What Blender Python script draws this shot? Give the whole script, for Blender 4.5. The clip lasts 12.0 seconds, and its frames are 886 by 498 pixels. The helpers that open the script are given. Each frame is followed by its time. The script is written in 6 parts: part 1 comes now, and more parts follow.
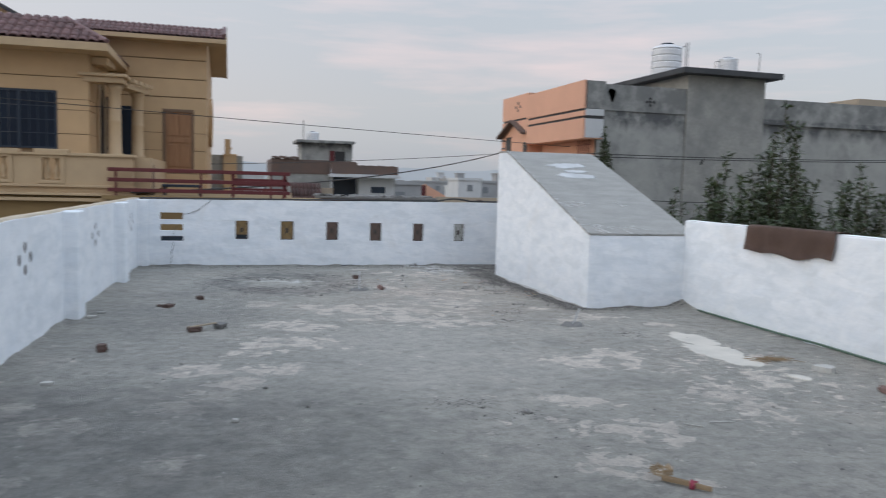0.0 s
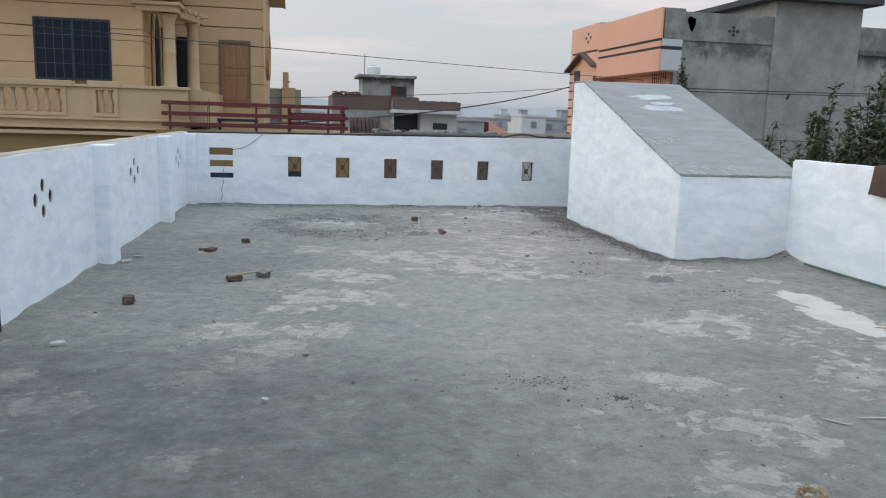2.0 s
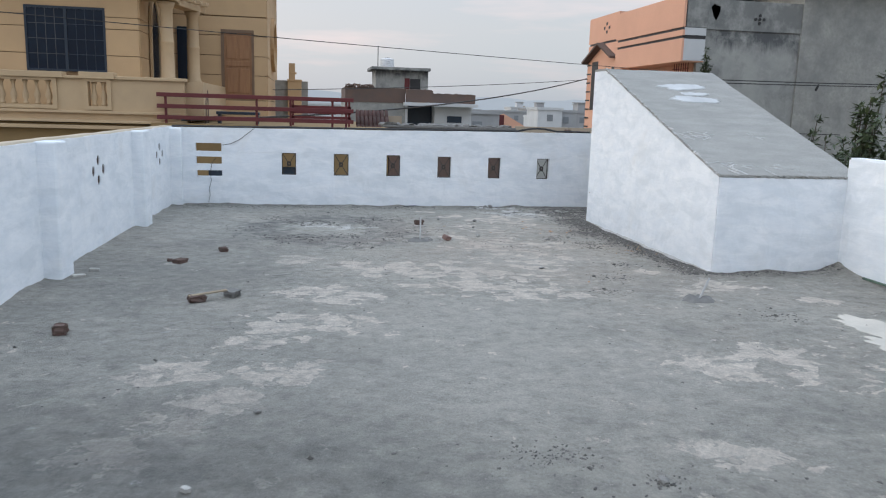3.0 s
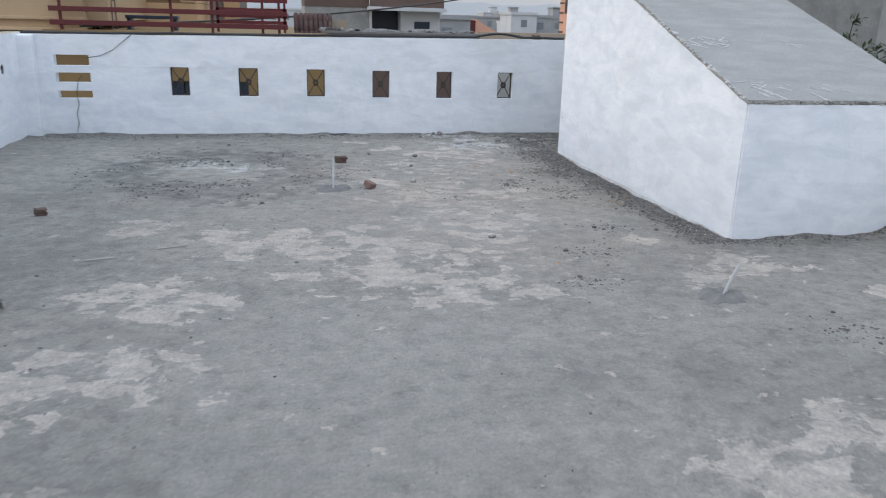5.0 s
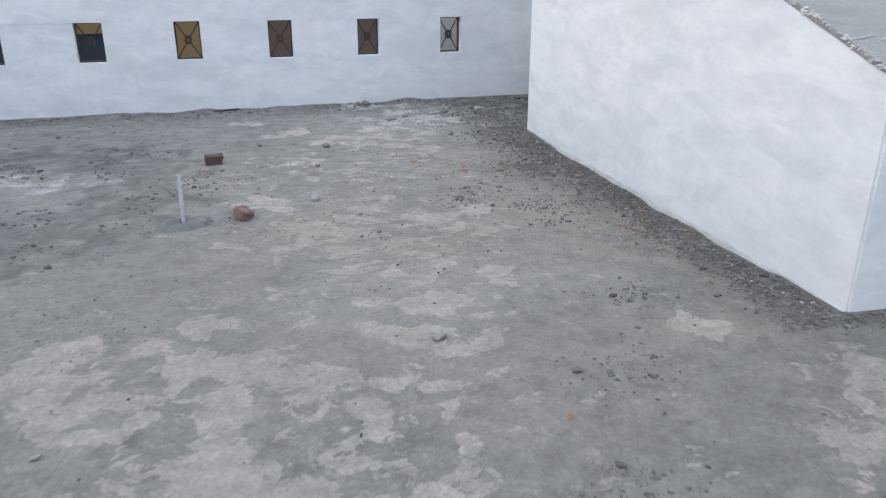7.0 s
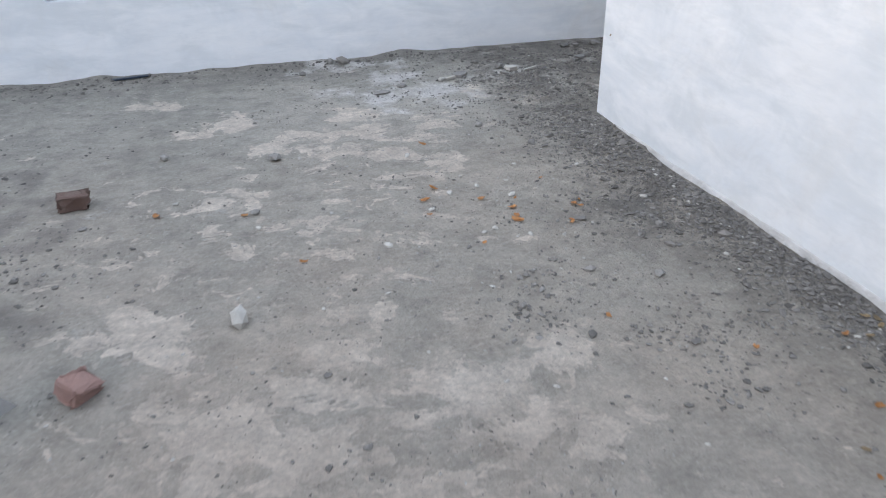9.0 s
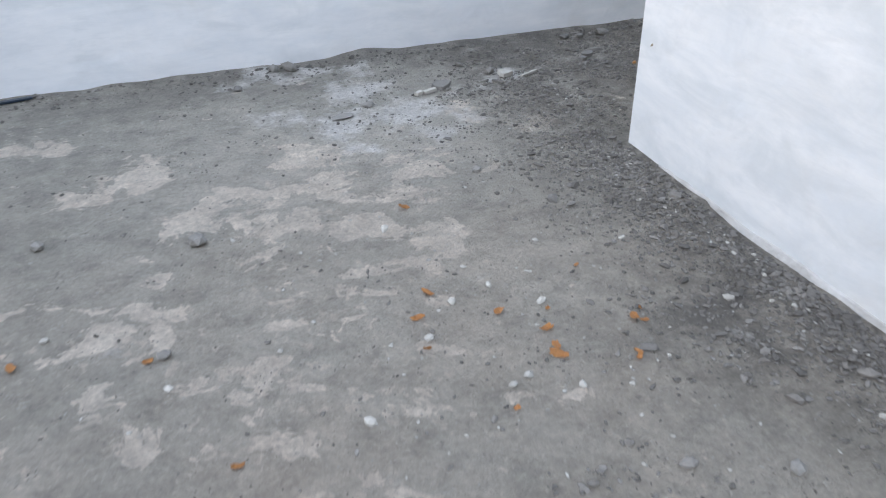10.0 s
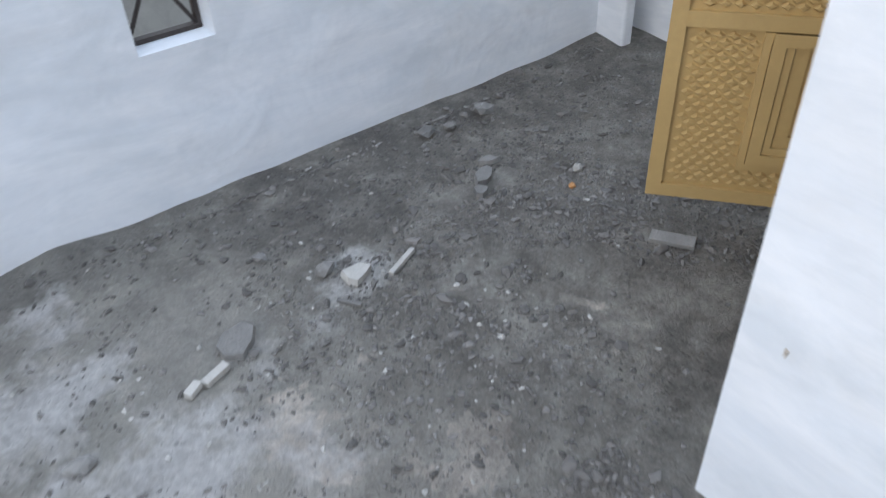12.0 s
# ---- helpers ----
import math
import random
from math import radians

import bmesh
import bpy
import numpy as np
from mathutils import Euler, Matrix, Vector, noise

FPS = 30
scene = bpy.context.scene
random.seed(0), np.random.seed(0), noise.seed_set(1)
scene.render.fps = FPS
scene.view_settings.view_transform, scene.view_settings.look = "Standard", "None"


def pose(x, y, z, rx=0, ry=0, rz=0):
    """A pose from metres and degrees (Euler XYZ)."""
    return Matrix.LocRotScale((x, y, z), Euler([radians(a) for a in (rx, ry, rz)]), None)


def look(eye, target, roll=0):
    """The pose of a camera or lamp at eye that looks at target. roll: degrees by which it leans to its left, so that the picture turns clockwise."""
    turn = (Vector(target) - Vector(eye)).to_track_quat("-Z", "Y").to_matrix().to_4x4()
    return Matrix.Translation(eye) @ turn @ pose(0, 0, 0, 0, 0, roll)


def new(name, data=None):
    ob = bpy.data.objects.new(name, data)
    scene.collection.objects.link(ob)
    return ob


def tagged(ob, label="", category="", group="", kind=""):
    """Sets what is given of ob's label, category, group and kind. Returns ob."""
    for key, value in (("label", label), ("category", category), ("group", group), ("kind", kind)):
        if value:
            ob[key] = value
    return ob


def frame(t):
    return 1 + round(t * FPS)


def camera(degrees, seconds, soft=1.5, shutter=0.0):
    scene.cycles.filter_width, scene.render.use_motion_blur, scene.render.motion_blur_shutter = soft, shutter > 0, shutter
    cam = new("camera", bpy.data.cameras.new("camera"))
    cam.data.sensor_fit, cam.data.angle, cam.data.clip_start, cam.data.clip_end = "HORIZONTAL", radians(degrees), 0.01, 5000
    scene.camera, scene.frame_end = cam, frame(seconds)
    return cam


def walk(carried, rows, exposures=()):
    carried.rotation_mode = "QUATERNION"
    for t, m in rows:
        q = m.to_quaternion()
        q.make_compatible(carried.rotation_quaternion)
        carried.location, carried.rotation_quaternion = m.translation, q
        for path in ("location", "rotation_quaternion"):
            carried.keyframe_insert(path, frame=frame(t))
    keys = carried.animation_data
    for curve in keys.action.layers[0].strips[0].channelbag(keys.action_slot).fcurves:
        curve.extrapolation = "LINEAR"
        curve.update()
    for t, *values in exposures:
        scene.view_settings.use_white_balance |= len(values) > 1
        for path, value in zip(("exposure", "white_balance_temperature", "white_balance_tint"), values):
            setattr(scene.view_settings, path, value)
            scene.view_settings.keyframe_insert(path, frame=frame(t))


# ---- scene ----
cam = camera(60.0, 12.0, soft=1.1, shutter=0.3)
PATH = [
    (0, (0.306, -0.365, 1.787), (0.84, 1.554, 1.615), 1.6),
    (0.2, (0.271, -0.396, 1.781), (0.682, 1.554, 1.609), 1.6),
    (0.5, (0.268, -0.354, 1.791), (0.6, 1.609, 1.607), 1.8),
    (1, (0.302, -0.09, 1.746), (0.684, 1.858, 1.502), 1.8),
    (1.5, (0.329, 0.323, 1.738), (0.734, 2.258, 1.433), 1.8),
    (2, (0.521, 0.784, 1.725), (0.901, 2.718, 1.388), 1.8),
    (2.5, (0.684, 1.36, 1.706), (1.038, 3.298, 1.361), 1.8),
    (2.7, (0.761, 1.603, 1.73), (1.104, 3.542, 1.384), 1.8),
    (4.3, (1.57, 3.551, 1.619), (1.921, 5.454, 1.115), 1.6),
    (4.5, (1.661, 3.777, 1.667), (2.024, 5.67, 1.134), 1.7),
    (5, (1.858, 4.487, 1.659), (2.259, 6.359, 1.08), 1.6),
    (5.5, (2.108, 5.178, 1.634), (2.534, 7.029, 1.007), 1.3),
    (6, (2.252, 5.86, 1.627), (2.704, 7.695, 0.973), 1.0),
    (6.5, (2.419, 6.565, 1.632), (2.907, 8.379, 0.943), 0.6),
    (6.7, (2.522, 6.835, 1.62), (3.019, 8.641, 0.918), 0.4),
    (8.3, (3.008, 9.03, 1.48), (3.526, 10.752, 0.604), -0.1),
    (8.5, (3.05, 9.309, 1.488), (3.565, 11.023, 0.595), -0.1),
    (9, (3.22, 9.93, 1.471), (3.721, 11.617, 0.521), -0.5),
    (9.5, (3.356, 10.55, 1.453), (3.894, 12.199, 0.457), -0.4),
    (10, (3.477, 11.175, 1.454), (4.053, 12.771, 0.395), -0.9),
    (10.5, (3.697, 11.755, 1.456), (4.315, 13.295, 0.34), -2.1),
    (11, (3.857, 12.355, 1.466), (4.575, 13.811, 0.299), -2.4),
    (11.5, (4.156, 12.912, 1.438), (4.95, 14.285, 0.22), -3.4),
    (12, (4.413, 13.466, 1.4), (5.36, 14.721, 0.163), -2.8),
]
walk(cam, [(t, look(eye, target, roll)) for t, eye, target, roll in PATH],
     [(0.0, -0.23, 6450, 9), (1.0, -0.17, 6420, 6), (2.5, -0.03, 6420, 7), (4.5, 0.02, 6450, 10), (6.5, 0.03, 6450, 10), (9.0, 0.21, 6550, 11),
      (10.5, 0.30, 6450, 10), (12.0, 0.31, 6350, 10)])

# ---- light: a bright hazy evening sky, the glow low in the west ----
world = bpy.data.worlds.new("evening_sky")
scene.world = world
world.use_nodes = True
wt = world.node_tree
wt.nodes.clear()


def wnode(kind, **values):
    n = wt.nodes.new(kind)
    for key, value in values.items():
        n.inputs[key].default_value = value
    return n


w_out = wnode("ShaderNodeOutputWorld")
w_sky = wnode("ShaderNodeTexSky")
w_sky.sky_type = "NISHITA"
w_sky.sun_disc = False
w_sky.sun_elevation = radians(14)
w_sky.sun_rotation = radians(-82)
w_sky.air_density, w_sky.dust_density, w_sky.ozone_density = 1.0, 2.0, 1.5
w_bg_a = wnode("ShaderNodeBackground", Strength=0.05)
w_hsv = wnode("ShaderNodeHueSaturation", Saturation=0.55)
wt.links.new(w_sky.outputs[0], w_hsv.inputs["Color"])
wt.links.new(w_hsv.outputs[0], w_bg_a.inputs["Color"])
# high thin overcast, three times as bright overhead as at the horizon
w_co = wnode("ShaderNodeTexCoord")
w_sep = wnode("ShaderNodeSeparateXYZ")
wt.links.new(w_co.outputs["Generated"], w_sep.inputs[0])
w_ramp = wt.nodes.new("ShaderNodeValToRGB")
wt.links.new(w_sep.outputs["Z"], w_ramp.inputs[0])
el = w_ramp.color_ramp.elements
el[0].position, el[0].color = 0.0, (0.43, 0.465, 0.535, 1)
el[1].position, el[1].color = 1.0, (1.30, 1.555, 1.93, 1)
mid = el.new(0.1)
mid.color = (0.515, 0.522, 0.562, 1)
mid = el.new(0.22)
mid.color = (0.53, 0.565, 0.62, 1)
w_map = wnode("ShaderNodeMapping")
w_map.inputs["Scale"].default_value = (1.2, 1.2, 9.0)
w_map.inputs["Rotation"].default_value = (0.0, 0.12, 0.0)
wt.links.new(w_co.outputs["Generated"], w_map.inputs[0])
w_noise = wnode("ShaderNodeTexNoise", Scale=2.2, Detail=5.0, Roughness=0.55)
wt.links.new(w_map.outputs[0], w_noise.inputs["Vector"])
w_cl = wt.nodes.new("ShaderNodeValToRGB")
w_cl.color_ramp.elements[0].position, w_cl.color_ramp.elements[0].color = 0.49, (0, 0, 0, 1)
w_cl.color_ramp.elements[1].position, w_cl.color_ramp.elements[1].color = 0.70, (0.24, 0.10, 0.065, 1)
wt.links.new(w_noise.outputs[0], w_cl.inputs[0])
w_add = wt.nodes.new("ShaderNodeMixRGB")
w_add.blend_type = "ADD"
w_add.inputs[0].default_value = 1.0
wt.links.new(w_ramp.outputs[0], w_add.inputs[1])
wt.links.new(w_cl.outputs[0], w_add.inputs[2])
w_west = wnode("ShaderNodeMapRange")
w_west.inputs[1].default_value, w_west.inputs[2].default_value = 0.28, -0.35
wt.links.new(w_sep.outputs["X"], w_west.inputs[0])
w_low = wnode("ShaderNodeMapRange")
w_low.inputs[1].default_value, w_low.inputs[2].default_value = 0.55, 0.10
wt.links.new(w_sep.outputs["Z"], w_low.inputs[0])
w_mul = wt.nodes.new("ShaderNodeMath")
w_mul.operation = "MULTIPLY"
wt.links.new(w_west.outputs[0], w_mul.inputs[0])
wt.links.new(w_low.outputs[0], w_mul.inputs[1])
w_glow = wt.nodes.new("ShaderNodeMixRGB")
w_glow.blend_type = "ADD"
w_glow.inputs[2].default_value = (0.13, 0.078, 0.055, 1)
wt.links.new(w_mul.outputs[0], w_glow.inputs[0])
wt.links.new(w_add.outputs[0], w_glow.inputs[1])
w_bg_b = wnode("ShaderNodeBackground", Strength=1.0)
wt.links.new(w_glow.outputs[0], w_bg_b.inputs["Color"])
w_sum = wt.nodes.new("ShaderNodeAddShader")
wt.links.new(w_bg_a.outputs[0], w_sum.inputs[0])
wt.links.new(w_bg_b.outputs[0], w_sum.inputs[1])
wt.links.new(w_sum.outputs[0], w_out.inputs["Surface"])

sun = new("sun", bpy.data.lights.new("sun", "SUN"))
sun.data.energy, sun.data.angle, sun.data.color = 0.41, radians(50), (1.0, 0.88, 0.75)
sun.matrix_world = look((-30, -6, 15), (0, 0, 0))


# ---- materials ----
def shader(name, rough=0.8, metallic=0.0):
    m = bpy.data.materials.new(name)
    m.use_nodes = True
    nt = m.node_tree
    b = nt.nodes["Principled BSDF"]
    b.inputs["Roughness"].default_value = rough
    b.inputs["Metallic"].default_value = metallic
    return m, nt, b


def where(nt, scale=(1, 1, 1), turn=0.0):
    g = nt.nodes.new("ShaderNodeNewGeometry")
    mp = nt.nodes.new("ShaderNodeMapping")
    mp.inputs["Scale"].default_value = scale
    mp.inputs["Rotation"].default_value = (0, 0, turn)
    nt.links.new(g.outputs["Position"], mp.inputs[0])
    return mp.outputs[0]


def grain(nt, at, scale, lo, hi, detail=5.0, rough=0.6, distort=0.0):
    n = nt.nodes.new("ShaderNodeTexNoise")
    n.inputs["Scale"].default_value = scale
    n.inputs["Detail"].default_value = detail
    n.inputs["Roughness"].default_value = rough
    n.inputs["Distortion"].default_value = distort
    nt.links.new(at, n.inputs["Vector"])
    r = nt.nodes.new("ShaderNodeMapRange")
    r.inputs[1].default_value, r.inputs[2].default_value = lo, hi
    nt.links.new(n.outputs[0], r.inputs[0])
    return r.outputs[0]


def calc(nt, how, a, b):
    n = nt.nodes.new("ShaderNodeMath")
    n.operation = how
    for k, v in enumerate((a, b)):
        if isinstance(v, (int, float)):
            n.inputs[k].default_value = v
        else:
            nt.links.new(v, n.inputs[k])
    return n.outputs[0]


def blend(nt, fac, a, b, how="MIX"):
    n = nt.nodes.new("ShaderNodeMixRGB")
    n.blend_type = how
    for k, v in enumerate((fac, a, b)):
        if isinstance(v, (int, float)):
            n.inputs[k].default_value = v
        elif isinstance(v, tuple):
            n.inputs[k].default_value = (*v, 1)
        else:
            nt.links.new(v, n.inputs[k])
    return n.outputs[0]


def relief(nt, b, height, strength, distance):
    n = nt.nodes.new("ShaderNodeBump")
    n.inputs["Strength"].default_value = strength
    n.inputs["Distance"].default_value = distance
    nt.links.new(height, n.inputs["Height"])
    nt.links.new(n.outputs[0], b.inputs["Normal"])


def plain(name, c1, c2, scale=3.0, rough=0.8, bump=0.3, dist=0.004, fine=60.0, metallic=0.0, stretch=(1, 1, 1), tone=0.12, each=0.0):
    """A worn surface: two colours by large patches, fine grain and small relief."""
    m, nt, b = shader(name, rough, metallic)
    at = where(nt, stretch)
    col = blend(nt, grain(nt, at, scale, 0.35, 0.65), c1, c2)
    f = grain(nt, at, fine, 0.3, 0.7, 3.0)
    dark = tuple(v * (1 - 2 * tone) for v in c1)
    col = blend(nt, calc(nt, "MULTIPLY", f, 0.5), col, dark)
    if each:
        oi = nt.nodes.new("ShaderNodeObjectInfo")
        vary = calc(nt, "ADD", calc(nt, "MULTIPLY", oi.outputs["Random"], 2 * each), 1 - each)
        col = blend(nt, 1.0, col, vary, "MULTIPLY")
    nt.links.new(col, b.inputs["Base Color"])
    relief(nt, b, calc(nt, "ADD", f, grain(nt, at, scale * 2.5, 0.2, 0.8)), bump, dist)
    return m


def make_whitewash():
    m, nt, b = shader("whitewash", 0.85)
    at = where(nt)
    brush = where(nt, (1.0, 1.0, 2.6), 0.4)
    c = blend(nt, grain(nt, brush, 2.3, 0.35, 0.68, 6.0, 0.62, 0.6), (0.828, 0.850, 0.872), (0.715, 0.757, 0.800))
    c = blend(nt, calc(nt, "MULTIPLY", grain(nt, brush, 2.0, 0.49, 0.63, 7.0, 0.62, 0.5), 0.55), c, (0.62, 0.665, 0.70))
    stroke = where(nt, (1.0, 1.0, 5.0), 0.3)
    c = blend(nt, calc(nt, "MULTIPLY", grain(nt, stroke, 7.0, 0.46, 0.66, 6.0, 0.66, 0.4), 0.30), c, (0.66, 0.70, 0.735))
    c = blend(nt, calc(nt, "MULTIPLY", grain(nt, at, 30.0, 0.5, 0.75, 4.0), 0.07), c, (0.74, 0.765, 0.79))
    c = blend(nt, calc(nt, "MULTIPLY", grain(nt, at, 1.3, 0.56, 0.70, 7.0, 0.64, 0.5), 0.4), c, (0.66, 0.665, 0.66))
    nt.links.new(c, b.inputs["Base Color"])
    h = calc(nt, "ADD", calc(nt, "MULTIPLY", grain(nt, at, 3.2, 0.2, 0.8, 3.0, 0.5, 0.5), 4.0), calc(nt, "MULTIPLY", grain(nt, at, 14.0, 0.2, 0.8, 4.0, 0.55), 0.4))
    relief(nt, b, h, 0.42, 0.007)
    return m


def make_screed():
    """Cement roof screed: grey-green, pale worn scuffs, soot, darker in the nook and at wall feet, whitewash dust in
    the far corner.
    """
    m, nt, b = shader("cement_screed", 0.9)
    at = where(nt)
    g = nt.nodes.new("ShaderNodeNewGeometry")

    def spot(x, y, r0, r1):
        d = nt.nodes.new("ShaderNodeVectorMath")
        d.operation = "DISTANCE"
        d.inputs[1].default_value = (x, y, 0)
        nt.links.new(g.outputs["Position"], d.inputs[0])
        r = nt.nodes.new("ShaderNodeMapRange")
        r.inputs[1].default_value, r.inputs[2].default_value = r1, r0
        nt.links.new(d.outputs["Value"], r.inputs[0])
        return r.outputs[0]

    def ramp(v, lo, hi):
        r = nt.nodes.new("ShaderNodeMapRange")
        r.inputs[1].default_value, r.inputs[2].default_value = lo, hi
        nt.links.new(v, r.inputs[0])
        return r.outputs[0]

    def mask(*parts):
        v = parts[0]
        for p in parts[1:]:
            v = calc(nt, "MULTIPLY", v, p)
        return v

    def mark(name):
        n = nt.nodes.new("ShaderNodeAttribute")
        n.attribute_name = name
        return n.outputs["Fac"]

    sweep = where(nt, (1.1, 1.3, 1.0), 0.45)
    streak = where(nt, (1.0, 1.7, 1.0), 0.9)
    c = blend(nt, grain(nt, at, 0.55, 0.38, 0.62, 4.0), (0.328, 0.316, 0.279), (0.397, 0.376, 0.329))
    c = blend(nt, mask(grain(nt, at, 0.33, 0.48, 0.70, 5.0, 0.6, 0.3), 0.55), c, (0.355, 0.308, 0.260))
    c = blend(nt, mask(grain(nt, sweep, 1.5, 0.42, 0.62, 10.0, 0.72), 0.55), c, (0.233, 0.228, 0.203))
    c = blend(nt, mask(grain(nt, sweep, 6.5, 0.50, 0.64, 9.0, 0.74), 0.60), c, (0.160, 0.156, 0.140))
    c = blend(nt, mask(grain(nt, streak, 5.0, 0.54, 0.66, 8.0, 0.66), 0.28), c, (0.443, 0.418, 0.368))
    c = blend(nt, mask(mark("dusty"), calc(nt, "ADD", mask(grain(nt, sweep, 3.0, 0.35, 0.65, 9.0, 0.7), 0.7), 0.2), 0.6), c, (0.475, 0.452, 0.405))
    # where the skin of the screed is dry and worn pale
    worn = mark("worn")
    flakes = calc(nt, "ADD", grain(nt, sweep, 4.4, 0.25, 0.75, 9.0, 0.63, 0.5), mask(worn, 0.44))
    pale = mask(ramp(flakes, 0.795, 0.825), calc(nt, "ADD", mask(grain(nt, sweep, 11.0, 0.40, 0.58, 6.0, 0.68), 0.42), 0.50))
    c = blend(nt, pale, c, (0.644, 0.582, 0.508))
    dust = mask(ramp(calc(nt, "ADD", grain(nt, streak, 2.4, 0.2, 0.8, 12.0, 0.75), mask(worn, 0.20)), 0.62, 0.90), 0.22)
    c = blend(nt, dust, c, (0.536, 0.490, 0.430))
    crumbs = calc(nt, "ADD", grain(nt, at, 12.0, 0.0, 1.0, 9.0, 0.72), mask(worn, 0.11))
    c = blend(nt, mask(ramp(crumbs, 0.615, 0.645), 0.55), c, (0.536, 0.480, 0.415))
    specks = grain(nt, at, 26.0, 0.64, 0.67, 4.0, 0.6)
    c = blend(nt, mask(specks, 0.5), c, (0.464, 0.440, 0.401))
    soot = mask(grain(nt, at, 0.8, 0.53, 0.70, 6.0, 0.65, 0.4), 0.45)
    c = blend(nt, soot, c, (0.144, 0.142, 0.131))
    near = mask(mark("soot"), calc(nt, "ADD", mask(grain(nt, sweep, 2.2, 0.30, 0.64, 11.0, 0.76), 0.75), 0.25), 0.9)
    c = blend(nt, near, c, (0.088, 0.090, 0.089))
    # darker patch of floor in the nook behind the stair housing
    nook_dark = mask(spot(6.1, 14.9, 0.4, 1.6), grain(nt, at, 1.6, 0.40, 0.66, 9.0, 0.7), 0.25)
    c = blend(nt, nook_dark, c, (0.149, 0.142, 0.132))
    tan = mask(spot(3.45, 11.5, 0.6, 3.4), grain(nt, at, 1.1, 0.30, 0.62, 8.0, 0.7), 0.55)
    c = blend(nt, tan, c, (0.422, 0.350, 0.286))
    sep = nt.nodes.new("ShaderNodeSeparateXYZ")
    nt.links.new(g.outputs["Position"], sep.inputs[0])

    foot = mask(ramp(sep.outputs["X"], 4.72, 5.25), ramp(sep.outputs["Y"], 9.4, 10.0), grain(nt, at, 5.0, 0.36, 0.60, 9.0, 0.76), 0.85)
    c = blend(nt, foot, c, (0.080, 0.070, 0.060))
    char = mask(spot(4.95, 12.62, 0.1, 0.55), grain(nt, at, 5.0, 0.38, 0.6, 8.0, 0.72), 0.8)
    c = blend(nt, char, c, (0.077, 0.072, 0.067))
    # darker towards the foot of the far parapet
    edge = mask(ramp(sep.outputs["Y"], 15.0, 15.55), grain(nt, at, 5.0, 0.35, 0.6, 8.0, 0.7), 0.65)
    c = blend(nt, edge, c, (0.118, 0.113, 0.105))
    lime = calc(nt, "ADD", grain(nt, at, 4.0, 0.25, 0.75, 13.0, 0.74), mask(mark("lime"), 0.46))
    c = blend(nt, mask(ramp(lime, 0.74, 1.0), 0.78), c, (0.618, 0.610, 0.597))
    grit = grain(nt, at, 55.0, 0.3, 0.72, 4.0, 0.7)
    c = blend(nt, mask(grit, 0.42), c, (0.129, 0.124, 0.115))
    pits = grain(nt, at, 21.0, 0.64, 0.70, 5.0, 0.65)
    c = blend(nt, mask(pits, 0.55), c, (0.098, 0.095, 0.091))
    grit2 = grain(nt, at, 140.0, 0.62, 0.75, 2.0)
    c = blend(nt, mask(grit2, 0.35), c, (0.515, 0.490, 0.449))
    mottle = calc(nt, "ADD", mask(grain(nt, at, 7.0, 0.25, 0.75, 10.0, 0.80), 0.90), 0.88)
    c = blend(nt, 1.0, c, mottle, "MULTIPLY")
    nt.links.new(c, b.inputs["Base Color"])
    h = calc(nt, "ADD", calc(nt, "MULTIPLY", grain(nt, at, 9.0, 0.2, 0.8, 10.0, 0.8), 3.0), calc(nt, "ADD", grit, pale))
    relief(nt, b, h, 0.9, 0.0145)
    return m


WHITE = make_whitewash()
SCREED = make_screed()
CONCRETE = plain("slab_concrete", (0.295, 0.292, 0.272), (0.375, 0.368, 0.345), 2.2, 0.9, 0.6, 0.007, 38.0, stretch=(1.0, 2.6, 1.6))
OCHRE = plain("ochre_paint", (0.56, 0.385, 0.215), (0.485, 0.335, 0.19), 0.8, 0.75, 0.2, 0.004, 25.0, tone=0.06)
CREAM = plain("cream_paint", (0.51, 0.370, 0.220), (0.44, 0.320, 0.195), 1.2, 0.7, 0.2, 0.004, 25.0, tone=0.06)
OCHRE_DEEP = plain("deep_ochre_paint", (0.27, 0.18, 0.078), (0.23, 0.155, 0.07), 0.7, 0.8, 0.2, 0.004, 20.0, tone=0.08)
# deeper tan gives the grooves their shade by colour
GROOVE = plain("groove_shade", (0.25, 0.165, 0.088), (0.20, 0.135, 0.075), 3.0, 0.9)
TILE = plain("roof_tile", (0.165, 0.088, 0.083), (0.125, 0.070, 0.068), 1.5, 0.65, 0.3, 0.004, 30.0, each=0.2)
TILE_BROWN = plain("brown_roof_tile", (0.085, 0.042, 0.034), (0.06, 0.034, 0.03), 1.5, 0.7, 0.3, 0.004, 30.0, each=0.25)
GLASS_DARK = plain("dark_window_glass", (0.006, 0.013, 0.027), (0.009, 0.020, 0.038), 0.8, 0.22, 0.02, 0.001, 5.0)
FRAME_DARK = plain("dark_window_frame", (0.013, 0.026, 0.046), (0.018, 0.034, 0.055), 2.0, 0.4)
TEAK = plain("teak_wood", (0.34, 0.175, 0.080), (0.26, 0.125, 0.058), 2.0, 0.55, 0.2, 0.003, 30.0, stretch=(6, 6, 0.8))
DOOR_SURROUND = plain("brown_door_surround", (0.20, 0.125, 0.075), (0.15, 0.095, 0.06), 2.0, 0.6, 0.2, 0.003, 30.0)
ALGAE = plain("algae_stain", (0.13, 0.133, 0.132), (0.17, 0.172, 0.168), 3.0, 0.9)
MAROON = plain("maroon_paint", (0.128, 0.018, 0.020), (0.095, 0.015, 0.017), 2.0, 0.6, 0.15, 0.002, 30.0)
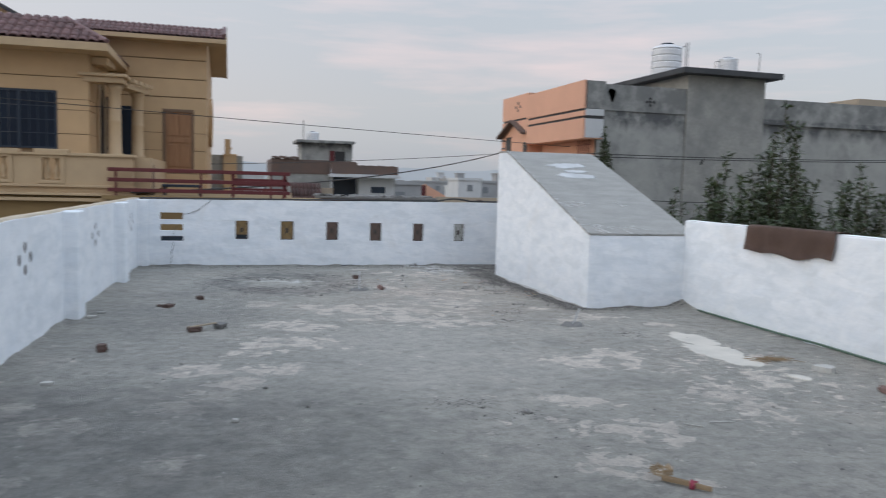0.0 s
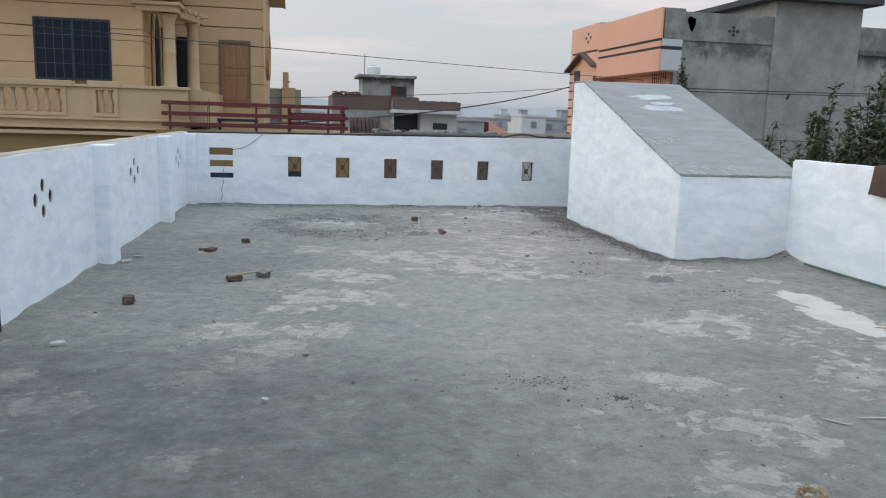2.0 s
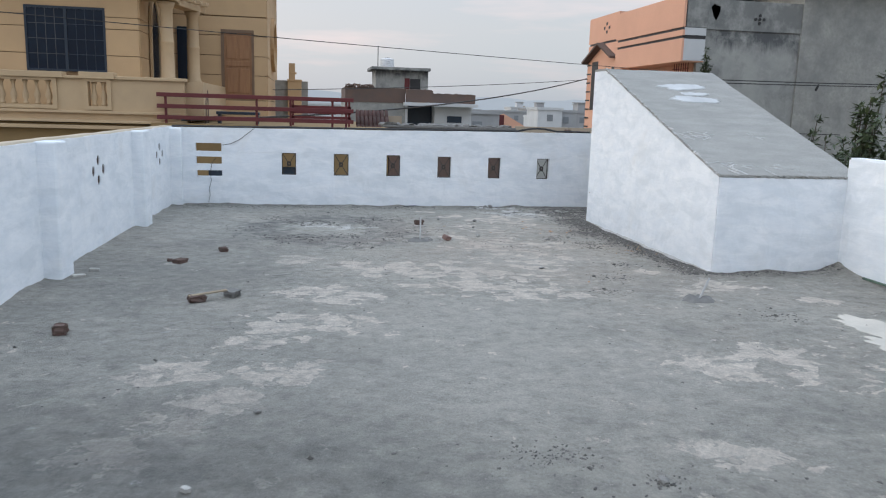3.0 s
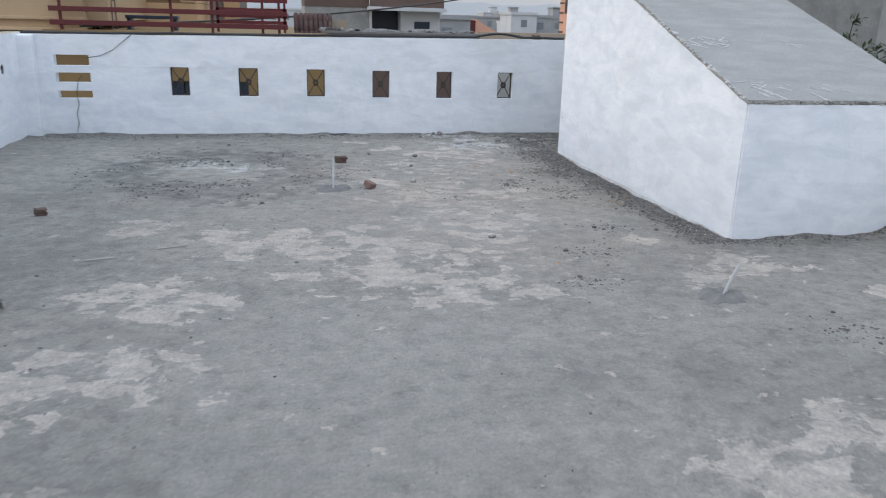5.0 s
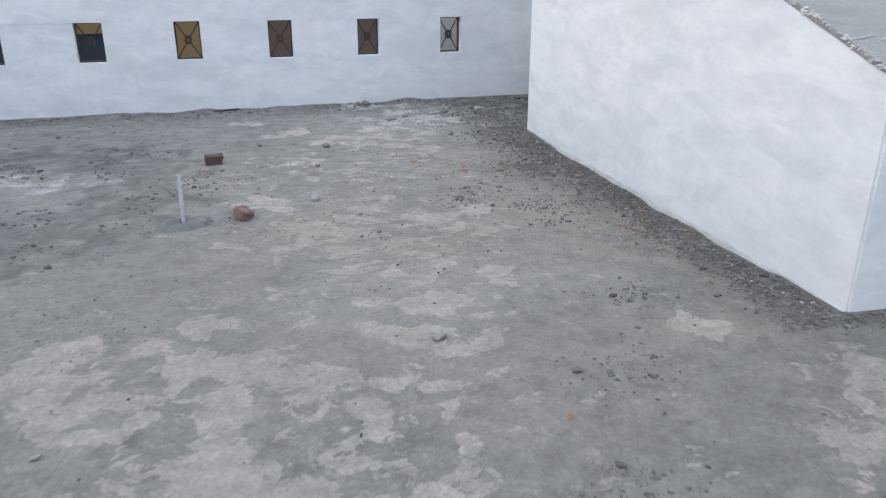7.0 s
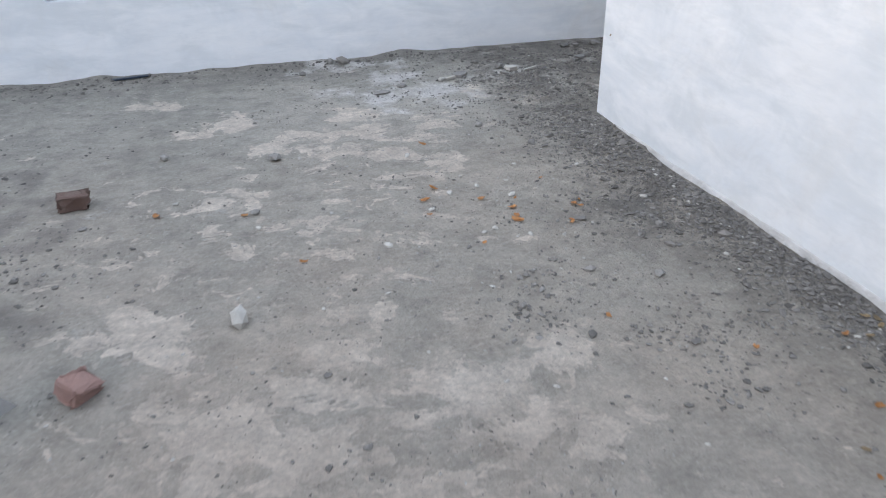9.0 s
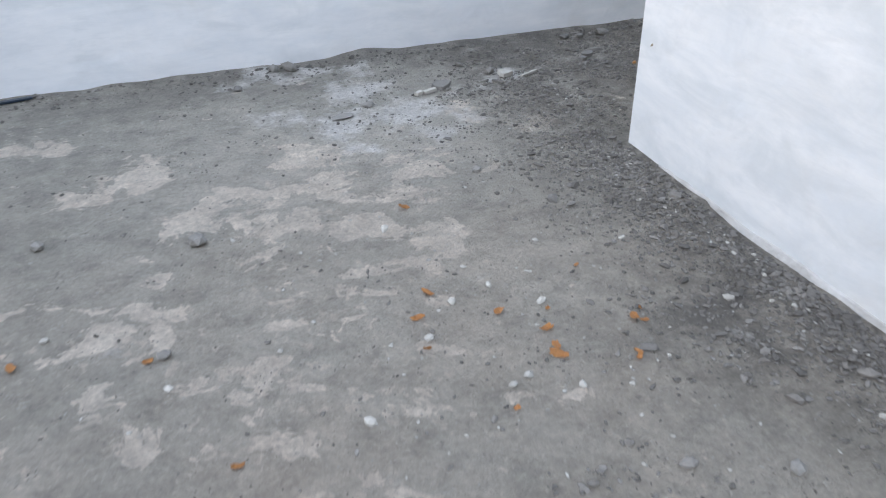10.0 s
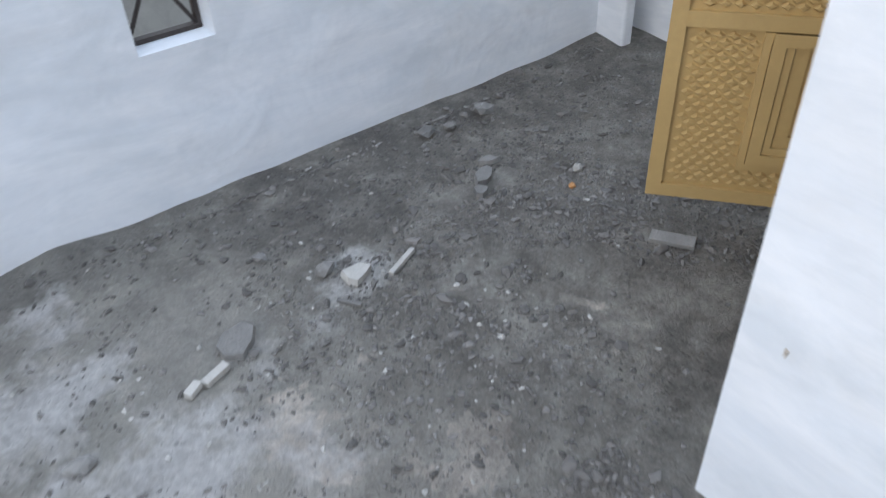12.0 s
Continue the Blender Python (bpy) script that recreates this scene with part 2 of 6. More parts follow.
PEACH = plain("peach_paint", (0.72, 0.40, 0.275), (0.66, 0.365, 0.25), 0.5, 0.8, 0.15, 0.004, 15.0, tone=0.05)
BLACK = plain("black_paint", (0.018, 0.018, 0.02), (0.028, 0.027, 0.027), 2.0, 0.5)


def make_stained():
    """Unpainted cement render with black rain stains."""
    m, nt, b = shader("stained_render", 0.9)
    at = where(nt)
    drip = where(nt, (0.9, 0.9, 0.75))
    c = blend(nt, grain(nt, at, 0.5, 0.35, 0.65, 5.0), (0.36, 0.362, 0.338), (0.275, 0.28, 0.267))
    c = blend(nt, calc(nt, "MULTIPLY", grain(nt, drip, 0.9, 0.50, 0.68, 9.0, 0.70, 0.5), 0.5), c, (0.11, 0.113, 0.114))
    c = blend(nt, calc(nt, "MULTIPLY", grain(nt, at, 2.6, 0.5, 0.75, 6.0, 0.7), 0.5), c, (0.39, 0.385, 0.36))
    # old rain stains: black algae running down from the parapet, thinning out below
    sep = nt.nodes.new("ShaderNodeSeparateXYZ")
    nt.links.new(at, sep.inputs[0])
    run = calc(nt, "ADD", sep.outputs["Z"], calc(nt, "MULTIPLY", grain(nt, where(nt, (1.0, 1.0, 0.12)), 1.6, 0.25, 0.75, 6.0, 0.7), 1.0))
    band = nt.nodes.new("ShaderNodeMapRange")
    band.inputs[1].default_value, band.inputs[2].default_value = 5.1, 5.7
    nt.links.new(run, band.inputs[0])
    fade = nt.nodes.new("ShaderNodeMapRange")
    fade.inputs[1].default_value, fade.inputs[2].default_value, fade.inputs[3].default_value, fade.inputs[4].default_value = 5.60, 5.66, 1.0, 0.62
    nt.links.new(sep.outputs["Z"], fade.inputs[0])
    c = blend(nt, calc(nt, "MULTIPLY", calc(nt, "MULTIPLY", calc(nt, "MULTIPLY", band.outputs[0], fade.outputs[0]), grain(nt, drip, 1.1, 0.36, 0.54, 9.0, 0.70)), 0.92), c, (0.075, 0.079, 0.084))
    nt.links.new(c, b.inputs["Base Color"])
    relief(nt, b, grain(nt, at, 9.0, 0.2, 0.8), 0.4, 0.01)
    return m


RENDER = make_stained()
DARK_SLAB = plain("weathered_dark_slab", (0.050, 0.053, 0.058), (0.080, 0.082, 0.084), 0.8, 0.9, 0.4, 0.01, 12.0)
BAR = plain("grey_bar_paint", (0.06, 0.066, 0.075), (0.05, 0.055, 0.06), 2.0, 0.5)
# pale grey far windows: haze is put into their colour
WINDOW_HAZED = plain("hazed_window", (0.22, 0.235, 0.25), (0.18, 0.195, 0.21), 1.0, 0.5)
GLASS_DARK.node_tree.nodes["Principled BSDF"].inputs["Specular IOR Level"].default_value = 0.2
GRILLE = plain("near_black", (0.045, 0.036, 0.032), (0.06, 0.05, 0.045), 8.0, 0.7)
RENDER_PALE = plain("pale_cement_render", (0.35, 0.347, 0.32), (0.225, 0.228, 0.22), 0.9, 0.9, 0.5, 0.01, 7.0, tone=0.22)
BRICK_DARK = plain("weathered_brickwork", (0.145, 0.095, 0.075), (0.11, 0.085, 0.075), 0.9, 0.9, 0.5, 0.01, 12.0)
BRICK = plain("red_brick", (0.125, 0.075, 0.06), (0.14, 0.105, 0.09), 14.0, 0.9, 0.6, 0.004, 90.0, each=0.2)
STONE = plain("broken_cement", (0.20, 0.195, 0.185), (0.27, 0.26, 0.245), 14.0, 0.9, 0.6, 0.004, 120.0, each=0.25)
PALE = plain("pale_plaster_chip", (0.47, 0.455, 0.42), (0.37, 0.36, 0.335), 18.0, 0.9, 0.4, 0.003, 120.0, each=0.15)
BRICK_PALE = plain("dusty_red_brick", (0.27, 0.165, 0.14), (0.21, 0.135, 0.12), 14.0, 0.9, 0.6, 0.004, 90.0)
ORANGE = plain("dry_orange_peel", (0.60, 0.30, 0.105), (0.46, 0.23, 0.10), 30.0, 0.7, 0.4, 0.002, 120.0, each=0.25)
GRAVEL = plain("grit", (0.128, 0.120, 0.111), (0.205, 0.195, 0.182), 3.0, 0.9, 0.4, 0.003, 90.0)
_nt = GRAVEL.node_tree
_isl = _nt.nodes.new("ShaderNodeNewGeometry")
_col = _nt.nodes["Principled BSDF"].inputs["Base Color"]
_vary = calc(_nt, "ADD", calc(_nt, "MULTIPLY", _isl.outputs["Random Per Island"], 0.75), 0.58)
_nt.links.new(blend(_nt, 1.0, _col.links[0].from_socket, _vary, "MULTIPLY"), _col)
LIMEWASH = plain("dried_limewash", (0.56, 0.57, 0.575), (0.44, 0.45, 0.455), 3.0, 0.9, 0.3, 0.003, 40.0)
PLASTER = plain("spilt_plaster", (0.60, 0.555, 0.485), (0.47, 0.44, 0.39), 2.2, 0.9, 0.5, 0.004, 40.0)
LIMED = plain("limed_mortar", (0.60, 0.60, 0.60), (0.40, 0.39, 0.375), 5.0, 0.9, 0.6, 0.006, 50.0)
BARE_MORTAR = plain("bare_mortar", (0.52, 0.44, 0.33), (0.42, 0.36, 0.28), 2.0, 0.9, 0.4, 0.004, 50.0)
DRY_LEAF = plain("dry_tan_leaf", (0.46, 0.34, 0.19), (0.36, 0.29, 0.20), 30.0, 0.8, 0.4, 0.002, 120.0, each=0.3)
TANK = plain("white_plastic_tank", (0.72, 0.73, 0.74), (0.66, 0.67, 0.69), 2.0, 0.4, 0.05, 0.002)
STEEL = plain("galvanised_steel", (0.30, 0.30, 0.31), (0.22, 0.22, 0.23), 6.0, 0.5, 0.1, 0.001, metallic=0.6)
CABLE = plain("black_cable", (0.02, 0.02, 0.02), (0.03, 0.03, 0.03), 5.0, 0.6)
DOOR_PAINT = plain("mustard_door_paint", (0.54, 0.375, 0.155), (0.47, 0.325, 0.135), 3.5, 0.5, 0.2, 0.002, 50.0, tone=0.08)
# white and grey dulled towards blue-grey, far haze put into the paint
HOUSE_WHITE = plain("white_house_paint", (0.56, 0.575, 0.585), (0.48, 0.495, 0.505), 0.4, 0.85, 0.1, 0.004, 6.0, tone=0.05)
HOUSE_GREY = plain("grey_house_paint", (0.36, 0.365, 0.37), (0.30, 0.305, 0.31), 0.4, 0.85, 0.1, 0.004, 6.0, tone=0.05)
HOUSE_TAN = plain("tan_house_paint", (0.42, 0.345, 0.26), (0.35, 0.29, 0.22), 0.4, 0.85, 0.1, 0.004, 6.0, tone=0.05)
CLOTH = plain("brown_sackcloth", (0.20, 0.130, 0.102), (0.155, 0.10, 0.08), 5.0, 0.95, 0.5, 0.003, 220.0)
HOSE = plain("green_hose", (0.07, 0.13, 0.09), (0.10, 0.15, 0.11), 6.0, 0.6)
STRAW = plain("straw", (0.34, 0.245, 0.145), (0.24, 0.17, 0.10), 14.0, 0.8, each=0.2)
PEG = plain("limed_rod", (0.56, 0.565, 0.56), (0.44, 0.445, 0.445), 12.0, 0.85, 0.3, 0.002, 80.0)
WOOD = plain("weathered_wood", (0.36, 0.29, 0.20), (0.27, 0.215, 0.15), 6.0, 0.85, 0.3, 0.002, 60.0)
RED_CLOTH = plain("red_tie", (0.26, 0.035, 0.06), (0.20, 0.03, 0.05), 20.0, 0.9)
BARK = plain("bark", (0.10, 0.075, 0.055), (0.075, 0.058, 0.045), 8.0, 0.95)
EARTH = plain("ground_earth", (0.17, 0.15, 0.12), (0.12, 0.12, 0.085), 0.06, 0.95, 0.3, 0.02, 2.0)


def make_leaf(name, c1, c2):
    m, nt, b = shader(name, 0.55)
    g = nt.nodes.new("ShaderNodeNewGeometry")
    c = blend(nt, g.outputs["Random Per Island"], c1, c2)
    nt.links.new(c, b.inputs["Base Color"])
    return m


LEAF = make_leaf("dark_leaf", (0.030, 0.048, 0.018), (0.075, 0.095, 0.040))
LEAF_OLIVE = make_leaf("olive_leaf", (0.10, 0.10, 0.03), (0.15, 0.13, 0.04))


# ---- building blocks ----
def thing(name, at, label, category, group="", kind=""):
    ob = new(name)
    ob.location = at
    ob.empty_display_size = 0.1
    return tagged(ob, label, category, group, kind)


def base_of(ob):
    v = Vector((0, 0, 0))
    while ob:
        v = v + ob.location
        ob = ob.parent
    return v


def finish(bm, name, material, smooth=False):
    bmesh.ops.recalc_face_normals(bm, faces=bm.faces)
    me = bpy.data.meshes.new(name)
    bm.to_mesh(me)
    bm.free()
    me.materials.append(material)
    if smooth:
        me.polygons.foreach_set("use_smooth", [True] * len(me.polygons))
    return me


def part(name, bm, material, parent=None, label="", smooth=False):
    """Links a bmesh, drawn in world places, as one mesh under a thing or a part."""
    if parent:
        bm.transform(Matrix.Translation(-base_of(parent)))
    ob = new(name, finish(bm, name, material, smooth))
    ob.parent = parent
    return tagged(ob, label)


def setting(name, bm, material, label, category, smooth=False):
    return tagged(part(name, bm, material, None, "", smooth), label, category, "", "structure")


def box(bm, x0, x1, y0, y1, z0, z1, bevel=0.0, m=None):
    vs = [bm.verts.new((x, y, z)) for x in (x0, x1) for y in (y0, y1) for z in (z0, z1)]
    if m is not None:
        for v in vs:
            v.co = m @ v.co
    fs = [bm.faces.new([vs[k] for k in q]) for q in ((0, 1, 3, 2), (4, 6, 7, 5), (0, 4, 5, 1), (2, 3, 7, 6), (0, 2, 6, 4), (1, 5, 7, 3))]
    if bevel:
        es = list({e for f in fs for e in f.edges})
        bmesh.ops.bevel(bm, geom=es, offset=bevel, segments=2, profile=0.5, affect="EDGES")
    return bm


def boxes(*rows, bevel=0.0):
    bm = bmesh.new()
    for r in rows:
        box(bm, *r, bevel=bevel)
    return bm


def ring(bm, c, ax, ay, rx, ry, n):
    return [bm.verts.new(c + ax * (rx * math.cos(2 * math.pi * k / n)) + ay * (ry * math.sin(2 * math.pi * k / n))) for k in range(n)]


def tube(bm, pts, r, n=8, r_end=None):
    """A round bar along points."""
    pts = [Vector(p) for p in pts]
    r_end = r if r_end is None else r_end
    last = None
    side = None
    for k, p in enumerate(pts):
        d = (pts[min(k + 1, len(pts) - 1)] - pts[max(k - 1, 0)]).normalized()
        if side is None:
            side = d.orthogonal().normalized()
        side = (side - d * side.dot(d)).normalized()
        rr = r + (r_end - r) * k / (len(pts) - 1)
        now = ring(bm, p, side, d.cross(side), rr, rr, n)
        if last:
            for j in range(n):
                bm.faces.new((last[j], last[(j + 1) % n], now[(j + 1) % n], now[j]))
        else:
            bm.faces.new(now[::-1])
        last = now
    bm.faces.new(last)
    return bm


def lathe(bm, x, y, profile, n=16):
    """A turned form round an upright axis: profile of (radius, z)."""
    last = None
    for r, z in profile:
        now = ring(bm, Vector((x, y, z)), Vector((1, 0, 0)), Vector((0, 1, 0)), r, r, n)
        if last:
            for j in range(n):
                bm.faces.new((last[j], last[(j + 1) % n], now[(j + 1) % n], now[j]))
        else:
            bm.faces.new(now[::-1])
        last = now
    bm.faces.new(last)
    return bm


def lump(bm, at, size, rng, rough=0.28, sub=1, turn=None):
    """A broken stone: a rough ball pressed to a size."""
    made = bmesh.ops.create_icosphere(bm, subdivisions=sub, radius=0.5)["verts"]
    q = Euler((rng.uniform(-0.3, 0.3), rng.uniform(-0.3, 0.3), rng.uniform(0, 6.3) if turn is None else turn)).to_matrix()
    for v in made:
        w = v.co * (1 + rng.uniform(-rough, rough))
        v.co = q @ Vector((w.x * size[0], w.y * size[1], w.z * size[2])) + Vector(at)
    return bm


def pierced(plan, holes, place, depth):
    """A flat slab with openings through it. plan and holes are loops of (u, v); place(u, v, w) gives the point, w from 0 to depth."""
    bm = bmesh.new()
    sides = []
    for w in (0.0, depth):
        edges = []
        loops = []
        for loop in (plan, *holes):
            vs = [bm.verts.new(place(u, v, w)) for u, v in loop]
            loops.append(vs)
            edges += [bm.edges.new((vs[k], vs[(k + 1) % len(vs)])) for k in range(len(vs))]
        bmesh.ops.triangle_fill(bm, use_beauty=True, use_dissolve=False, edges=edges)
        sides.append(loops)
    for front, back in zip(*sides):
        for k in range(len(front)):
            j = (k + 1) % len(front)
            bm.faces.new((front[k], front[j], back[j], back[k]))
    return bm


def rect(u0, u1, v0, v1):
    return [(u0, v0), (u1, v0), (u1, v1), (u0, v1)]


def oval(u, v, a, b, n=12):
    return [(u + a * math.cos(2 * math.pi * k / n), v + b * math.sin(2 * math.pi * k / n)) for k in range(n)]


def wavy(u0, u1, v, step, amount, seed):
    n = max(2, int(abs(u1 - u0) / step))
    return [(u0 + (u1 - u0) * k / n, v + amount * noise.noise((k * 0.61, seed, 0.3))) for k in range(n + 1)]


# ---- the roof terrace ----
FAR = 15.606           # inner face of the far parapet
WEST_SLOPE = 0.036     # the west parapet runs a little askew


def west(y):
    return -1.69 + WEST_SLOPE * (y - 8.0)


def floor_height(x, y):
    """The screed: nearly flat, with a rough fillet of mortar against every wall."""
    h = 0.010 * noise.noise((x * 0.7, y * 0.7, 0.0)) + 0.005 * noise.noise((x * 3.1, y * 3.1, 2.0))
    gaps = [(x - west(y), 0.10, 0.030), (FAR - y, 0.20, 0.034 - 0.016 * min(1.0, max(0.0, (x - 4.0) / 1.5)))]
    if y < 9.86:
        gaps.append((6.95 - x, 0.22, 0.05))
    if x < 6.98:
        dx, dy = max(5.366 - x, 0), max(9.857 - y, 0, y - 13.906)
        gaps.append((math.hypot(dx, dy), 0.20, -0.034 if x < 5.6 and 10.3 < y < 13.3 else 0.045 if y < 9.86 else 0.012))
        corner = math.hypot(x - 6.97, y - 9.80)
        h += 0.13 * max(0.0, 1 - corner / 0.38) ** 1.6
    for cx, wide, rise in ((4.58, 0.36, 0.040), (6.95, 0.3, 0.02)):
        h += rise * max(0.0, 1 - math.hypot((x - cx) / wide, (y - FAR) / 0.30)) ** 1.2
    for d, width, rise in gaps:
        if d < width:
            k = 1 - max(d, 0.0) / width
            h += rise * k * (0.55 + 0.8 * noise.noise((x * 1.9, y * 1.9, 5.0)) + 0.35 * noise.noise((x * 6, y * 6, 9.0)))
    return h


# where the skin of the screed has worn dry and pale: centre, half width, half depth
WORN_NEAR = [(3.04, 3.55, 0.12, 0.07), (2.77, 3.82, 0.16, 0.09), (2.68, 4.02, 0.16, 0.12), (-0.66, 4.03, 0.16, 0.13), (-1, 4.36, 0.17, 0.15), (3.33, 4.5, 0.19,
             0.22), (0.01, 4.56, 0.08, 0.1), (2.97, 4.7, 0.23, 0.14), (4.49, 4.99, 0.18, 0.46), (4.52, 5.32, 0.28, 0.34), (3.09, 5.4, 0.31, 0.14), (-0.91, 5.47,
             0.21, 0.12), (-0.11, 5.74, 0.16, 0.16), (5.22, 5.79, 0.16, 0.41), (-1.29, 5.87, 0.13, 0.13), (0.11, 6.06, 0.15, 0.17), (0.36, 6.42, 0.18, 0.2), (4.21,
             6.51, 0.11, 0.18), (3.74, 6.78, 0.28, 0.27), (0.7, 6.83, 0.22, 0.19), (0.03, 6.89, 0.26, 0.23), (4.37, 6.9, 0.18, 0.19), (4.12, 7, 0.12, 0.07), (4.34,
             7.08, 0.19, 0.14)]
WORN_MIDDLE = [(0.36, 7.55, 0.07, 0.1), (0.63, 7.55, 0.06, 0.09), (0.57, 7.74, 0.13, 0.08), (1.02, 7.92, 0.18, 0.1), (0.64, 7.93, 0.28, 0.25), (1.16, 8.03, 0.23,
               0.21), (1.02, 8.18, 0.13, 0.07), (0.67, 8.22, 0.1, 0.08), (5.77, 8.54, 0.13, 0.1), (1.09, 8.79, 0.22, 0.12), (2.99, 8.82, 0.12, 0.09), (1.3, 8.89,
               0.23, 0.1), (3.38, 8.89, 0.12, 0.09), (2.75, 8.91, 0.17, 0.1), (4.61, 9.03, 0.17, 0.1), (3.21, 9.04, 0.19, 0.11), (2.98, 9.06, 0.17, 0.15), (5.04,
               9.12, 0.1, 0.09), (0.75, 9.14, 0.13, 0.19), (2.79, 9.15, 0.11, 0.09), (3.32, 9.16, 0.11, 0.07), (1.01, 9.18, 0.35, 0.22), (2.48, 9.23, 0.13, 0.09),
               (5.14, 9.27, 0.29, 0.19)]
WORN_BESIDE = [(1.96, 9.33, 0.19, 0.1), (2.23, 9.37, 0.09, 0.08), (2.38, 9.42, 0.09, 0.08), (5.11, 9.45, 0.14, 0.08), (2.56, 9.46, 0.16, 0.09), (3.05, 9.71, 0.1,
               0.09), (2.55, 9.75, 0.12, 0.08), (2.67, 9.9, 0.24, 0.26), (1.56, 9.9, 0.14, 0.11), (2.06, 9.95, 0.23, 0.18), (4.64, 9.95, 0.09, 0.11), (3.51, 10.02,
               0.11, 0.09), (2.6, 10.08, 0.11, 0.1), (1.7, 10.16, 0.28, 0.19), (2.45, 10.18, 0.16, 0.08), (3.39, 10.22, 0.18, 0.13), (2.23, 10.34, 0.07, 0.1), (1.41,
               10.38, 0.16, 0.1), (1.94, 10.41, 0.12, 0.1), (3.51, 10.43, 0.22, 0.11), (2.46, 10.53, 0.1, 0.09), (0.72, 10.62, 0.14, 0.21), (3.94, 10.72, 0.08,
               0.08), (3.59, 10.86, 0.17, 0.13)]
WORN_FAR = [(2.99, 11.49, 0.22, 0.12), (3.44, 11.5, 0.34, 0.17), (4.16, 11.75, 0.09, 0.07), (3.48, 11.97, 0.07, 0.06), (3.58, 12.16, 0.08, 0.06), (2.83, 12.26,
            0.17, 0.12), (2.81, 12.35, 0.11, 0.07), (3.53, 12.95, 0.12, 0.04), (3.21, 13.28, 0.1, 0.05), (4.22, 13.37, 0.1, 0.11), (4.08, 13.63, 0.09, 0.06),
            (3.7, 13.76, 0.13, 0.09), (4.3, 13.83, 0.11, 0.07), (3.49, 13.9, 0.09, 0.09), (3.68, 14, 0.19, 0.12), (4.01, 14, 0.11, 0.1), (4.39, 14.02, 0.09,
            0.12), (3.07, 14.29, 0.06, 0.12), (4.02, 14.32, 0.12, 0.1), (5.08, 14.32, 0.06, 0.08), (3.27, 14.41, 0.11, 0.1), (4.82, 14.51, 0.08, 0.05), (4.81,
            14.64, 0.09, 0.05), (2.83, 14.87, 0.11, 0.06)]


def smooth_step(v):
    v = np.clip(v, 0.0, 1.0)
    return v * v * (3 - 2 * v)


def floor_marks(x, y, wobble):
    """How worn, limed and sooty the screed is at each place, each 0 to 1."""
    c, q = math.cos(radians(15)), math.sin(radians(15))
    worn = np.zeros_like(x)
    for cx, cy, a, b in WORN_NEAR + WORN_MIDDLE + WORN_BESIDE + WORN_FAR:
        u, v = (x - cx) * c - (y - cy) * q, (x - cx) * q + (y - cy) * c
        d = np.hypot(u / (a + 0.06), v / (b + 0.06)) + 0.8 * wobble
        worn = np.maximum(worn, smooth_step((1.75 - d) / 1.6))
    for cx, cy, a, b, much in ((3.4, 10.7, 0.8, 0.5, 0.45), (3.45, 11.55, 0.80, 0.42, 0.75), (2.9, 9.4, 0.9, 0.6, 0.50), (5.4, 6.2, 0.8, 1.2, 0.45), (3.3, 12.9, 0.9, 0.6, 0.36)):
        worn = np.maximum(worn, much * smooth_step((1.7 - np.hypot((x - cx) / a, (y - cy) / b) - 0.5 * wobble) / 1.2))
    lime = np.zeros_like(x)
    for cx, cy, a, b in ((4.55, 14.70, 0.38, 0.26), (4.28, 14.62, 0.30, 0.20), (4.50, 14.40, 0.34, 0.18), (4.42, 15.02, 0.26, 0.26), (3.95, 14.78, 0.18, 0.12), (4.10, 15.45, 0.30, 0.16), (5.22, 14.98, 0.14, 0.10),
                         (1.40, 13.05, 0.40, 0.34), (0.95, 13.30, 0.36, 0.30)):
        d = np.hypot((x - cx) / a, (y - cy) / b) + 0.7 * wobble
        lime = np.maximum(lime, (0.66 if cx < 2 else 1.0) * smooth_step((1.7 - d) / 1.5))
    ring_d = np.hypot((x - 1.2) / 0.95, (y - 12.95) / 1.05) + 0.55 * wobble
    soot = smooth_step(1.2 - np.abs(ring_d - 0.98) / 0.45)
    for cx, cy, r, much in ((0.0, 4.85, 1.6, 0.88), (-0.9, 4.9, 1.6, 0.88), (0.5, 4.2, 1.0, 0.55), (0.1, 2.4, 2.0, 0.70), (-1.0, 3.4, 2.0, 0.88), (2.6, 2.6, 2.6, 0.28), (-0.7, 9.9, 1.2, 0.42), (0.1, 11.6, 1.2, 0.40), (1.2, 14.6, 1.3, 0.30)):
        soot = np.maximum(soot, much * smooth_step((1.5 - np.hypot(x - cx, y - cy) / r - 0.3 * wobble) / 1.1))
    dusty = np.zeros_like(x)
    for cx, cy, a, b in ((2.5, 6.7, 1.9, 0.9), (2.2, 8.1, 1.3, 0.8), (3.4, 10.6, 0.9, 0.6), (4.3, 14.3, 0.9, 0.5), (5.0, 14.5, 0.7, 0.4), (5.2, 14.95, 0.9, 0.4)):
        dusty = np.maximum(dusty, smooth_step((1.6 - np.hypot((x - cx) / a, (y - cy) / b) - 0.4 * wobble) / 1.3))
    return worn, lime, soot, dusty


xs = np.linspace(-2.2, 7.15, 320)
ys = np.concatenate([np.linspace(-6.1, 1.5, 110, endpoint=False), np.linspace(1.5, 15.75, 500)])
gx, gy = np.meshgrid(xs, ys)
flat_x, flat_y = gx.ravel(), gy.ravel()
places = [(x, y, floor_height(x, y)) for x, y in zip(flat_x.tolist(), flat_y.tolist())]
wobble = np.array([noise.noise((x * 5.0, y * 5.0, 12.0)) + 0.5 * noise.noise((x * 12.0, y * 12.0, 3.0)) for x, y, z in places])
nx = len(xs)
